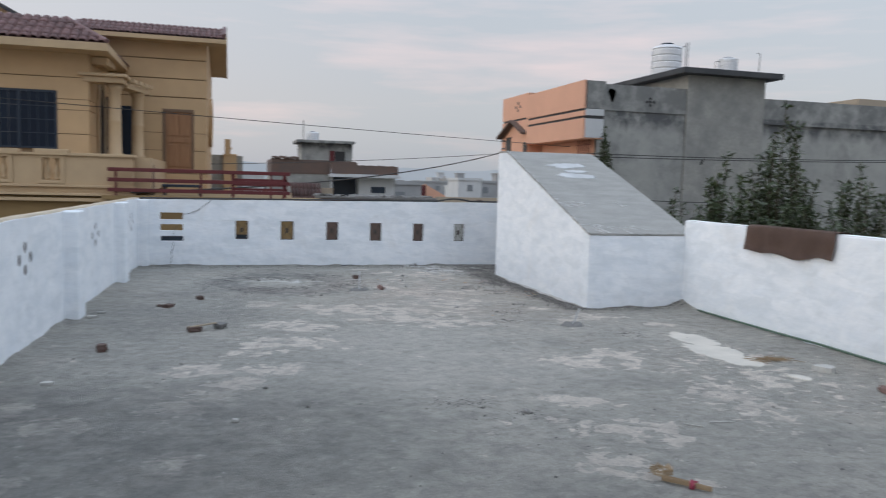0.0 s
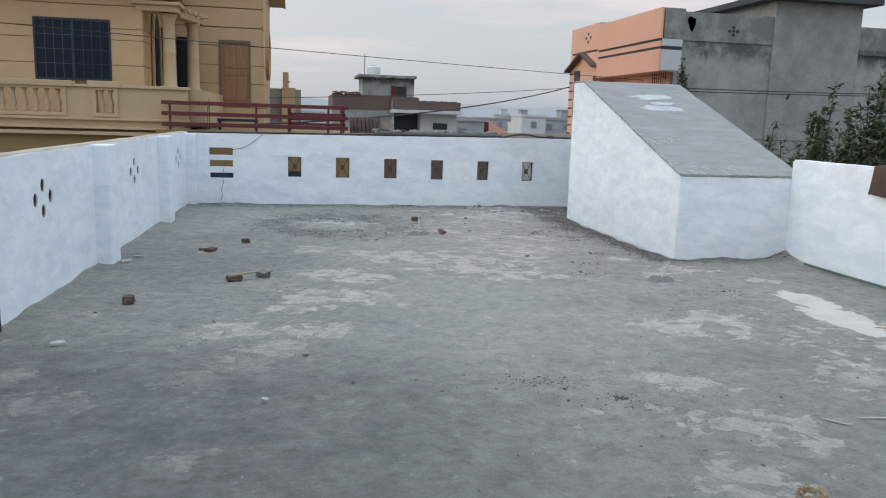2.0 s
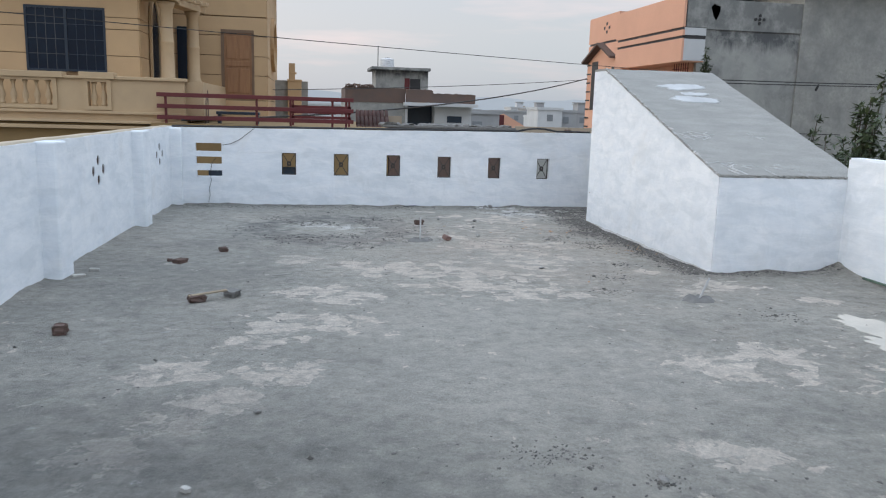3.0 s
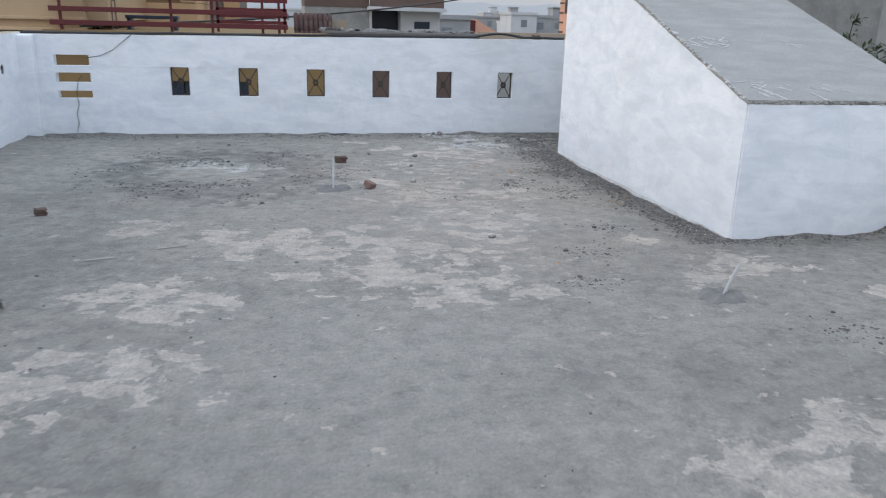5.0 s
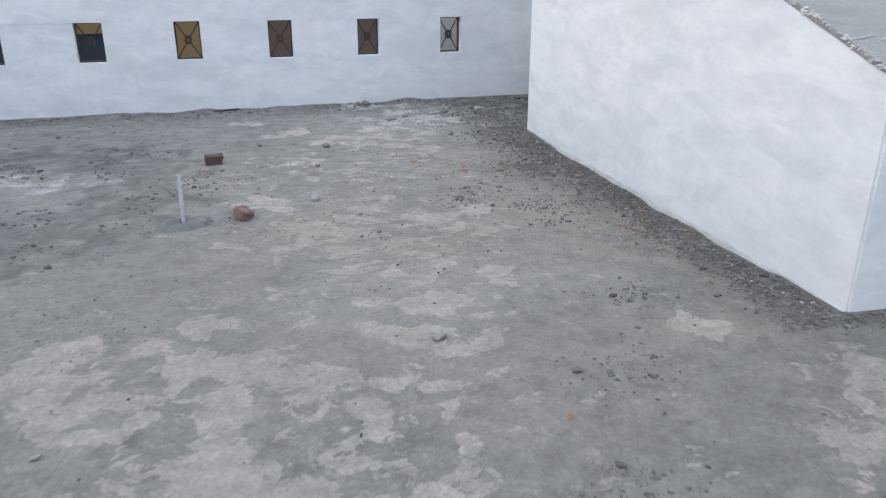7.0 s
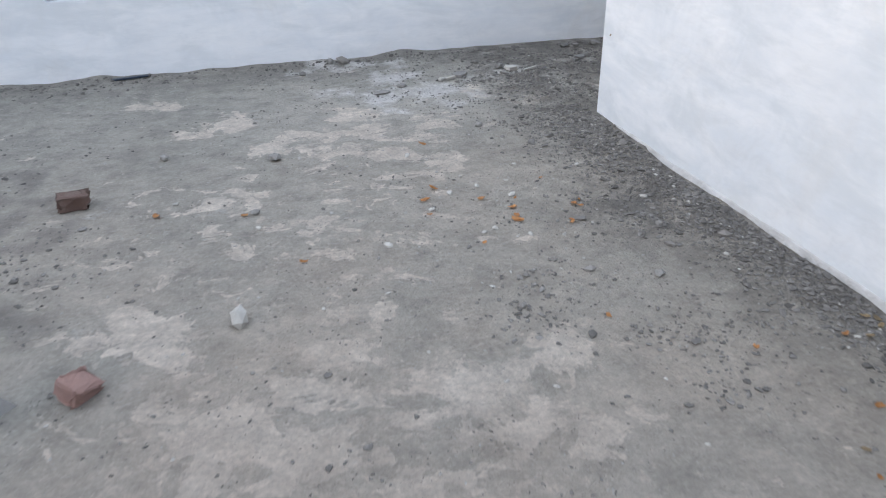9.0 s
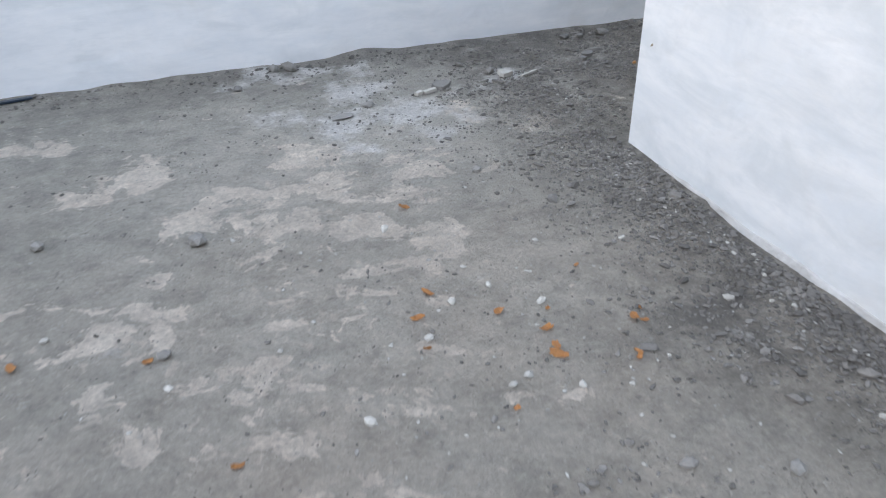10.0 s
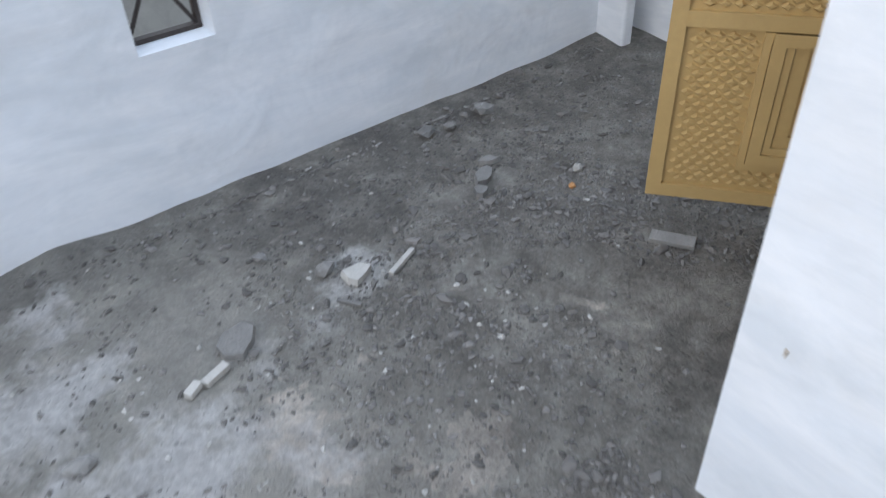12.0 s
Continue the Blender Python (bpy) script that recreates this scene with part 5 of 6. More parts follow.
pole = thing("antenna_pole", (7.7, 82.5, 5.82), "thin pole on a far roof", "pole")
part("pipe", tube(bmesh.new(), [(7.7, 82.5, 5.82), (7.7, 82.5, 8.0)], 0.05, 6), STEEL, pole)


def far_house(x, y, w, d, z, mat, rng, label, tower=True):
    h = thing("house", (x, y, -3.7), label, "house", "far houses")
    wall = part("wall", boxes((x - w / 2, x + w / 2, y, y + d, -3.7, z)), mat, h)
    part("roof_parapet", pierced(rect(x - w / 2 - 0.2, x + w / 2 + 0.2, y - 0.2, y + d), [rect(x - w / 2 + 0.3, x + w / 2 - 0.3, y + 0.3, y + d - 0.4)], lambda u, v, q: Vector((u, v, z + q)), 0.5), mat, h)
    n = max(1, int(w / 3))
    for k in range(n):
        u = x - w / 2 + (k + 0.5) * w / n
        part("window", boxes((u - 0.6, u + 0.6, y - 0.06, y + 0.04, z - 2.2, z - 0.9)), WINDOW_HAZED, wall)
    if rng.random() < 0.45 and tower:
        u = x + rng.uniform(-0.3, 0.2) * w
        part("stair_tower", boxes((u - 1.3, u + 1.3, y + 1, y + 4, z, z + 2.3), (u - 1.6, u + 1.6, y + 0.7, y + 4.3, z + 2.3, z + 2.5)), mat, h)


rng = random.Random(21)
coats = [(HOUSE_WHITE, "white flat-roofed house far off in the haze"), (HOUSE_GREY, "grey flat-roofed house far off in the haze"), (HOUSE_TAN, "tan flat-roofed house far off in the haze")]
far_house(47.5, 150, 5.0, 8, 2.4, HOUSE_WHITE, rng, coats[0][1], False)
far_house(52.5, 155, 4.5, 8, 2.0, HOUSE_GREY, rng, coats[1][1])
far_house(21.0, 95, 5.5, 8, 1.4, HOUSE_GREY, rng, coats[1][1])
far_house(22.0, 112, 3.5, 6, 1.9, HOUSE_WHITE, rng, coats[0][1], False)
for k in range(34):
    y = rng.uniform(170, 420)
    x = y * rng.uniform(-0.02, 0.40)
    m, lab = coats[rng.randrange(3)]
    far_house(x, y, rng.uniform(7, 15), 10, -1.0 + 0.009 * y + rng.uniform(-1, 2.0), m, rng, lab)
gable = thing("house", (26.2, 100, -3.6), "small peach gabled house far off", "house")
bm = pierced([(24.6, -3.6), (28.4, -3.6), (28.4, 0.0), (25.6, 1.5), (24.6, 1.5)], [], lambda u, v, w: Vector((u, 100 + w, v)), 6.0)
part("wall", bm, PEACH, gable)
part("door", boxes((24.85, 25.6, 99.95, 100.02, 0.0, 1.35)), MAROON, gable)

bm = bmesh.new()
radius = 2400.0
vs = [bm.verts.new((x, y, -3.75)) for x, y in ((-radius, -radius), (radius, -radius), (radius, radius), (-radius, radius))]
bm.faces.new(vs)
setting("ground", bm, EARTH, "dry earth and scrub ground between the houses", "ground")

# low hills on the horizon, evening haze put into their colour and glow
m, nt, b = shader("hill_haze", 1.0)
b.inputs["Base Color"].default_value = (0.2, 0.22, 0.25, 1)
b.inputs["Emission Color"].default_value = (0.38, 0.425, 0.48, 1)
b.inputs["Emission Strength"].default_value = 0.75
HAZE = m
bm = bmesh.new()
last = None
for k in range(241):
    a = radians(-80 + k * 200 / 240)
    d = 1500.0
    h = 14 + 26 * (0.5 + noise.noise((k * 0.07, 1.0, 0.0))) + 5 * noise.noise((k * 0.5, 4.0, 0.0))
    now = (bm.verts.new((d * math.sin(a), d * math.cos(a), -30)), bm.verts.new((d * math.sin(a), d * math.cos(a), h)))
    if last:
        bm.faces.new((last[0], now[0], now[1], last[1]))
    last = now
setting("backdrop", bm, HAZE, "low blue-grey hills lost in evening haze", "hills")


# ---- trees behind the east parapet ----
def leaf_rows(rng, centre, n, spread, length, verts, faces):
    """Narrow folded leaves round a shoot."""
    for k in range(n):
        d = Vector((rng.gauss(0, 1), rng.gauss(0, 1), rng.gauss(0.25, 0.6))).normalized()
        p = Vector(centre) + Vector((rng.gauss(0, spread), rng.gauss(0, spread), rng.gauss(0, spread)))
        ln = length * rng.uniform(0.6, 1.2)
        side = d.cross(Vector((rng.gauss(0, 0.4), rng.gauss(0, 0.4), 1))).normalized() * ln * 0.17
        droop = Vector((0, 0, -0.12 * ln))
        i = len(verts)
        mid_p = p + d * ln * 0.45
        verts += [p, mid_p + side + droop * 0.2, p + d * ln + droop, mid_p - side + droop * 0.2]
        faces += [(i, i + 1, i + 2), (i, i + 2, i + 3)]


def tree(x, y, top, spread, shoots, seed, label, mat=LEAF, leaf=0.17, floor_z=-3.7):
    rng = random.Random(seed)
    t = thing("tree", (x, y, floor_z), label, "tree", "trees beside the terrace")
    bm = bmesh.new()
    fork = floor_z + (top - floor_z) * 0.35
    tube(bm, [(x, y, floor_z), (x + 0.08, y, (floor_z + fork) / 2), (x, y + 0.05, fork)], 0.13, 8, 0.08)
    part("trunk", bm, BARK, t, smooth=True)
    verts, faces = [], []
    for k in range(shoots):
        a = rng.uniform(0, 2 * math.pi)
        r = spread * math.sqrt(rng.random())
        reach = top - (top - 0.3) * 0.75 * (r / spread) ** 0.8 * rng.uniform(0.55, 1.1) if k else top
        if not k:
            r *= 0.15
        tip = Vector((x + r * math.cos(a), y + r * math.sin(a), reach))
        start = Vector((x, y, fork + rng.uniform(-0.2, 0.8)))
        mid_p = start.lerp(tip, 0.5) + Vector((0.2 * math.cos(a), 0.2 * math.sin(a), -0.1))
        limb = bmesh.new()
        pts = [start, start.lerp(mid_p, 0.6), mid_p, mid_p.lerp(tip, 0.55), tip]
        tube(limb, pts, 0.03, 5, 0.006)
        part("limb", limb, BARK, t)
        for s in np.linspace(0.35, 1.0, 13):
            q = start.lerp(mid_p, s * 2) if s < 0.5 else mid_p.lerp(tip, s * 2 - 1)
            leaf_rows(rng, q, int(rng.uniform(12, 22)), 0.035 + 0.13 * (1 - s), leaf, verts, faces)
    me = bpy.data.meshes.new("crown")
    base = Vector((x, y, floor_z))
    me.from_pydata([tuple(v - base) for v in verts], [], faces)
    me.materials.append(mat)
    ob = new("crown", me)
    ob.parent = t


tree(10.35, 13.6, 2.50, 0.80, 26, 3, "dark green leafy tree with upright shoots beside a parapet")
tree(12.35, 14.4, 3.70, 0.85, 28, 4, "tall slender dark green tree beside a parapet")
tree(13.5, 13.6, 2.35, 1.35, 24, 6, "spreading dark green tree with arching shoots")
tree(8.9, 13.2, 1.75, 0.6, 20, 7, "low dark green sapling behind the stair housing", leaf=0.12)
tree(11.6, 13.0, 1.65, 1.2, 36, 8, "dense low dark green tree behind the parapet")
tree(14.2, 12.8, 1.5, 0.9, 16, 10, "olive-yellow leafy shrub behind the parapet", LEAF_OLIVE, 0.10)
tree(17.75, 33.6, 4.6, 0.45, 10, 12, "slender dark green tree against the grey wall", leaf=0.22)

# ---- overhead cables ----
def cable(name, a, b, sag, r, label):
    a, b = Vector(a), Vector(b)
    pts = [a.lerp(b, k / 16) - Vector((0, 0, sag * 4 * (k / 16) * (1 - k / 16))) for k in range(17)]
    tagged(part(name, tube(bmesh.new(), pts, r, 5), CABLE), label, "cable", "overhead cables")


cable("cable", (-12.0, 21.0, 3.88), (17.0, 36.0, 3.80), 0.06, 0.012, "thin grey overhead cable between two houses")
cable("cable", (-2.5, 23.7, 1.25), (16.95, 46.2, 3.80), 0.45, 0.030, "black twisted overhead cable between two houses")
cable("cable", (-0.4, 30.2, 2.25), (16.95, 46.0, 3.75), 0.1, 0.014, "thin black overhead cable between two houses")
cable("cable", (17.0, 34.0, 3.40), (40.0, 34.0, 3.85), 0.12, 0.022, "black cable strung along a grey wall")
cable("cable", (17.0, 34.0, 3.26), (40.0, 34.0, 3.75), 0.10, 0.022, "black cable strung along a grey wall")
cable("cable", (19.0, 34.2, 1.22), (25.0, 34.2, 1.15), 0.03, 0.02, "low black cable along a grey wall")
tagged(part("cable_knot", lump(bmesh.new(), (23.4, 34.0, 3.2), (0.16, 0.1, 0.4), random.Random(2)), CABLE), "small dark bundle hanging on a cable", "cable joint")


# ---- things on the far parapet ----
bm = bmesh.new()
pts = []
for k in range(60):
    x = -1.4 + k * 0.125
    lift = 0.05 * max(0.0, math.sin((x - 4.6) * 4.2)) if 4.6 < x < 5.35 else 0.0
    pts.append((x, 15.635 + 0.015 * noise.noise((k * 0.4, 0, 0)), 1.328 + 0.010 * (x + 1.4) + lift + 0.008 * noise.noise((k * 0.3, 5, 0))))
tagged(part("cable", tube(bm, pts, 0.018, 6), CABLE), "black cable lying along the parapet top", "cable")
bm = bmesh.new()
tube(bm, [(-0.62, 15.60, 1.02), (-0.45, 15.595, 1.05), (-0.30, 15.595, 1.12), (-0.15, 15.595, 1.24), (-0.05, 15.60, 1.32)], 0.004, 5)
tagged(part("wire", bm, CABLE), "thin wire from a slot to the parapet top", "wire")
bm = bmesh.new()
tube(bm, [(-0.70, 15.60, 0.80), (-0.76, 15.595, 0.72), (-0.79, 15.595, 0.55), (-0.775, 15.595, 0.42), (-0.815, 15.592, 0.28), (-0.80, 15.59, 0.17), (-0.83, 15.58, 0.05)], 0.004, 5)
tagged(part("wire", bm, CABLE), "thin wire hanging down the parapet from a slot", "wire")


def brick(x, y, z, turn, size, label, mat=BRICK, tilt=0.0):
    """A broken brick with knocked corners."""
    size = tuple(0.82 * s for s in size)
    rng = random.Random(int(x * 100) * 7 + int(y * 100))
    bm = bmesh.new()
    box(bm, -size[0] / 2, size[0] / 2, -size[1] / 2, size[1] / 2, 0, size[2], 0.008)
    bmesh.ops.subdivide_edges(bm, edges=bm.edges[:], cuts=1)
    for v in bm.verts:
        v.co += Vector((rng.uniform(-1, 1), rng.uniform(-1, 1), rng.uniform(-0.9, 0.4) if v.co.z > 0.01 else 0)) * 0.010
        if v.co.x > size[0] * 0.3:
            v.co.x -= rng.uniform(0, 0.34) * size[0]
    bm.transform(Matrix.Translation((x, y, z)) @ Euler((tilt, tilt * 0.6, radians(turn))).to_matrix().to_4x4())
    return tagged(part("brick", bm, mat), label, "brick", "loose bricks")


brick(5.57, 15.68, 1.375, 10, (0.12, 0.10, 0.075), "broken red brick on the parapet top")
B = "broken red brick lying on the terrace floor"
brick(-0.93, 7.86, 0.0, 5, (0.12, 0.11, 0.09), B)
brick(-0.08, 8.80, 0.0, 20, (0.19, 0.11, 0.07), "dark broken brick under a splinter of wood")
brick(0.20, 8.98, 0.0, -35, (0.17, 0.11, 0.075), B, STONE, 0.1)
brick(-0.49, 10.52, 0.0, 60, (0.20, 0.12, 0.06), B)
brick(-0.11, 11.18, 0.0, 15, (0.12, 0.11, 0.07), B)
brick(2.69, 11.98, 0.012, 48, (0.14, 0.10, 0.075), "dusty broken red brick lying on the terrace floor", BRICK_PALE, 0.35)
brick(2.53, 13.42, 0.0, 8, (0.17, 0.11, 0.085), B)
brick(-0.62, 10.60, 0.0, 100, (0.08, 0.06, 0.04), B)
bm = bmesh.new()
box(bm, -0.17, 0.17, -0.022, 0.022, 0, 0.012, 0.003, pose(0.0, 8.85, 0.058, 0, -4, 22))
tagged(part("wood_splinter", bm, WOOD), "pale wood splinter resting on a broken brick", "wood")


# ---- survey pegs set in rings of mortar ----
def peg(x, y, top, label):
    p = thing("peg", (x, y, 0), label, "peg", "pegs in the floor")
    part("rod", tube(bmesh.new(), [(x, y, -0.02), (x + (top[0] - x) * 0.5, y + (top[1] - y) * 0.5, top[2] * 0.5), top], 0.0125, 7, 0.011), PEG, p)
    bm = bmesh.new()
    rings = []
    for k in range(26):
        a = 2 * math.pi * k / 26
        n1, n2 = noise.noise((math.cos(a) * 2.5, math.sin(a) * 2.5, x)), noise.noise((math.cos(a) * 6, math.sin(a) * 6, y))
        row = []
        for j, (r, h) in enumerate(((0.016, 0.026), (0.050, 0.036), (0.082, 0.034), (0.108, 0.020), (0.135, -0.01))):
            q = 1 + 0.30 * n1 + 0.16 * n2
            row.append(bm.verts.new((x + r * q * math.cos(a) * 1.2, y + r * q * math.sin(a), h * (0.9 + 0.8 * n2))))
        rings.append(row)
    for k in range(26):
        for j in range(4):
            bm.faces.new((rings[k][j], rings[k - 1][j], rings[k - 1][j + 1], rings[k][j + 1]))
    part("mortar_ring", bm, STONE, p, "", True)


peg(2.335, 11.95, (2.34, 12.0, 0.31), "pale upright rod in a ring of mortar")
peg(4.57, 8.62, (4.65, 8.60, 0.22), "pale leaning rod in a ring of mortar")


# ---- stones, slabs and chips that lie loose ----
def stone(x, y, size, label, mat=STONE, seed=0, turn=None, name="stone", sub=1, z=None):
    rng = random.Random(seed or int(x * 131 + y * 17))
    bm = bmesh.new()
    lump(bm, (x, y, floor_height(x, y) + size[2] * 0.32 if z is None else z), size, rng, 0.22, sub, turn)
    return tagged(part(name, bm, mat), label, "stone", "loose stones")


S = "broken grey cement lump on the terrace floor"
stone(3.18, 12.23, (0.10, 0.065, 0.065), "pale blue-grey cement lump on the terrace floor", PALE)
for x, y, a, b, c in ((3.45, 13.73, 0.11, 0.07, 0.05), (4.39, 14.81, 0.08, 0.06, 0.035), (4.12, 15.50, 0.10, 0.07, 0.07), (4.03, 15.52, 0.07, 0.06, 0.05),
                      (6.12, 15.44, 0.13, 0.08, 0.05), (5.86, 15.45, 0.10, 0.07, 0.04), (5.95, 15.42, 0.06, 0.05, 0.04), (2.56, 5.16, 0.07, 0.05, 0.04), (3.46, 10.12, 0.09, 0.06, 0.03),
                      (2.45, 11.93, 0.07, 0.06, 0.05), (5.16, 15.02, 0.07, 0.06, 0.05), (5.05, 15.2, 0.06, 0.05, 0.03), (4.72, 12.1, 0.05, 0.04, 0.03), (3.30, 13.10, 0.05, 0.04, 0.03),
                      (2.9, 13.9, 0.06, 0.05, 0.04), (4.62, 13.9, 0.05, 0.04, 0.03), (4.8, 13.55, 0.05, 0.05, 0.03), (0.6, 6.2, 0.05, 0.04, 0.03), (3.8, 15.3, 0.06, 0.05, 0.03)):
    stone(x, y, (a, b, c), S)
stone(4.235, 14.715, (0.12, 0.085, 0.02), "flat grey-brown stone flake on the terrace floor", STONE, turn=0.3)


def flake(x, y, w, d, h, turn, mat, label, name="shard", tilt=0.0, z=0.0):
    """A thin broken slab with an uneven outline."""
    rng = random.Random(int(x * 173 + y * 59))
    bm = bmesh.new()
    n = 7
    pts = [((w / 2) * math.cos(2 * math.pi * k / n + 0.4) * rng.uniform(0.62, 1.25), (d / 2) * math.sin(2 * math.pi * k / n + 0.4) * rng.uniform(0.62, 1.25)) for k in range(n)]
    m = Matrix.Translation((x, y, floor_height(x, y) + z)) @ Euler((tilt, tilt * 0.5, radians(turn))).to_matrix().to_4x4()
    lo = [bm.verts.new(m @ Vector((u, v, 0))) for u, v in pts]
    hi = [bm.verts.new(m @ Vector((u * 0.93, v * 0.93, h))) for u, v in pts]
    bm.faces.new(lo[::-1])
    bm.faces.new(hi)
    for k in range(n):
        j = (k + 1) % n
        bm.faces.new((lo[k], lo[j], hi[j], hi[k]))
    return tagged(part(name, bm, mat), label, "debris", "loose debris")


def batten(x, y, length, w, h, turn, mat, label):
    bm = bmesh.new()
    box(bm, -length / 2, length / 2, -w / 2, w / 2, 0, h, 0.002, pose(x, y, floor_height(x, y) + 0.004, 0, -2, turn))
    return tagged(part("strip", bm, mat), label, "debris", "loose debris")


batten(2.65, 15.53, 0.24, 0.03, 0.012, 4, FRAME_DARK, "dark flat strip at the foot of the parapet")
flake(5.22, 14.94, 0.10, 0.075, 0.022, 20, PALE, "pale broken tile piece in the gravel", tilt=0.15, z=0.01)
batten(5.35, 14.905, 0.12, 0.016, 0.015, 22, PALE, "pale splinter of plaster strip in the gravel")
batten(5.14, 14.86, 0.075, 0.014, 0.012, -60, STONE, "grey splinter of plaster strip in the gravel")
flake(4.84, 14.93, 0.17, 0.10, 0.018, 35, STONE, "flat grey cement slab piece on the floor")
batten(4.745, 14.855, 0.075, 0.024, 0.018, 18, PALE, "pale plaster strip on the floor")
batten(4.68, 14.845, 0.045, 0.024, 0.018, 30, PALE, "short pale plaster piece on the floor")
flake(5.82, 15.09, 0.11, 0.06, 0.022, 30, STONE, "broken grey slab pieces in the gravel", tilt=0.12)
flake(5.90, 15.15, 0.08, 0.05, 0.018, -20, STONE, "broken grey slab piece in the gravel", tilt=-0.1)
flake(5.76, 15.03, 0.06, 0.05, 0.02, 60, STONE, "small broken grey slab piece in the gravel")
batten(6.0, 14.46, 0.13, 0.05, 0.016, -62, STONE, "flat grey cement offcut below the door")
stone(6.09, 14.92, (0.045, 0.035, 0.03), "small white pebble in the gravel", PALE)
stone(6.0, 14.86, (0.03, 0.03, 0.02), "small orange crumb in the gravel", ORANGE)
for x, y, w, turn in ((-1.18, 6.63, 0.14, 20), (-1.27, 10.12, 0.13, 5), (-1.36, 9.84, 0.17, 50), (0.35, 5.30, 0.07, -30)):
    flake(x, y, w, w * 0.45, 0.02, turn, PALE, "torn scrap of pale cement paper on the floor", "scrap", 0.12, 0.008)
for x, y, ln, turn in ((3.98, 4.63, 0.20, -12), (3.70, 4.60, 0.16, -50), (0.61, 9.86, 0.20, 10), (1.05, 10.1, 0.22, 15)):
    batten(x, y, ln, 0.012, 0.008, turn, PALE, "thin pale twig on the floor")
for k, (x, y) in enumerate(((3.57, 13.69), (4.257, 12.641), (4.116, 13.586), (5.054, 12.165), (3.79, 12.62), (2.96, 13.31), (2.76, 6.82), (1.93, 9.66), (4.11, 13.57), (4.20, 12.62), (4.29, 13.23), (4.18, 13.05), (4.33, 13.1),
                            (3.157, 3.98), (4.05, 12.9), (3.3, 12.95), (4.6, 13.3), (5.02, 12.75), (4.9, 13.2), (4.38, 12.55), (3.62, 13.0), (4.45, 12.95))):
    w = 0.020 + 0.014 * ((k * 37) % 10) / 10
    stone(x, y, (w * 1.3, w, w * 0.6), "small white plaster chip on the floor", PALE, seed=k + 1, name="chip")


def peel(x, y, w, turn, seed, mat=ORANGE):
    """A torn scrap of peel, thin and curled up at its ends."""
    rng = random.Random(seed)
    bm = bmesh.new()
    curl, long = rng.uniform(0.5, 2.2), rng.uniform(0.8, 1.5)
    m = pose(x, y, floor_height(x, y) + 0.004, rng.uniform(-14, 14), rng.uniform(-14, 14), turn)
    rows = []
    for u in (-0.5, -0.2, 0.15, 0.5):
        row = []
        for v in (-0.5, 0.0, 0.5):
            a, b = u * rng.uniform(0.75, 1.2), v * rng.uniform(0.55, 1.2) * (1.1 - abs(u))
            row.append(bm.verts.new(m @ Vector((a * w * long, b * w * 0.8, w * curl * 0.5 * (a * a + 0.7 * b * b) + rng.uniform(0, 0.003)))))
        rows.append(row)
    for p, q in zip(rows, rows[1:]):
        for k in range(2):
            bm.faces.new((p[k], p[k + 1], q[k + 1], q[k]))
    bmesh.ops.solidify(bm, geom=bm.faces[:], thickness=0.0025)
    return tagged(part("peel", bm, mat), "curled dry orange peel scrap on the floor", "peel", "orange peels")


for k, (x, y) in enumerate(((3.442, 12.591), (4.591, 12.597), (4.399, 11.896), (4.38, 12.69), (4.17, 12.53), (4.77, 11.59), (2.88, 13.20), (4.03, 12.85), (3.25, 13.09), (4.68, 12.77), (4.72, 12.80), (4.70, 12.74), (4.40, 12.81),
                            (4.39, 12.73), (4.60, 12.62), (4.23, 13.70), (4.30, 12.95), (4.45, 12.9), (4.12, 13.12), (4.05, 13.0), (4.66, 13.1), (4.95, 11.2), (4.98, 11.16), (4.93, 11.24), (3.75, 9.4))):
    w = 0.026 + 0.022 * ((k * 53) % 10) / 10
    peel(x, y, w * (0.75 + 0.2 * (k % 3 == 0)), k * 47, k + 5)


rng = random.Random(77)
for k in range(22):
    cx, cy, sd = ((5.14, 11.22, 0.07), (4.90, 11.02, 0.10), (5.20, 11.55, 0.06))[k % 3]
    leaf_scrap = peel(min(rng.gauss(cx, sd), 5.29), rng.gauss(cy, sd * 1.4), rng.uniform(0.018, 0.034), rng.uniform(0, 360), 200 + k, DRY_LEAF if k % 4 else ORANGE)
    tagged(leaf_scrap, "crumpled dry tan leaf scrap on the grit", "leaf", "dry leaves")


# ---- broom, straw, cloth, hose, pipe ----
broom = thing("broom", (2.85, 3.6, 0), "handmade straw broom bound with a red rag", "broom")
bm = bmesh.new()
rng = random.Random(3)
head, grip = Vector((2.86, 3.66, 0.015)), Vector((3.05, 3.43, 0.015))
d = (grip - head).normalized()
nrm = Vector((-d.y, d.x, 0))
for k in range(70):
    s = rng.uniform(-1, 1)
    tube(bm, [head + nrm * s * 0.022 + Vector((0, 0, rng.uniform(0, 0.025))), head.lerp(grip, 0.5) + nrm * s * 0.013 + Vector((0, 0, rng.uniform(0, 0.03))), grip + nrm * s * 0.009 + Vector((0, 0, rng.uniform(0, 0.025)))], 0.0025, 4)
part("straw", bm, STRAW, broom)
bm = bmesh.new()
for k in range(60):
    a = rng.uniform(0, 6.28)
    c = head + Vector((0.02, 0.05, 0.035))
    tube(bm, [c + Vector((0.05 * math.cos(a), 0.05 * math.sin(a), rng.uniform(-0.02, 0.02))), c + Vector((0.075 * math.cos(a + 1), 0.06 * math.sin(a + 1), rng.uniform(-0.02, 0.035)))], 0.003, 4)
part("straw_tuft", bm, STRAW, broom)
p = head.lerp(grip, 0.62) + Vector((0, 0, 0.015))
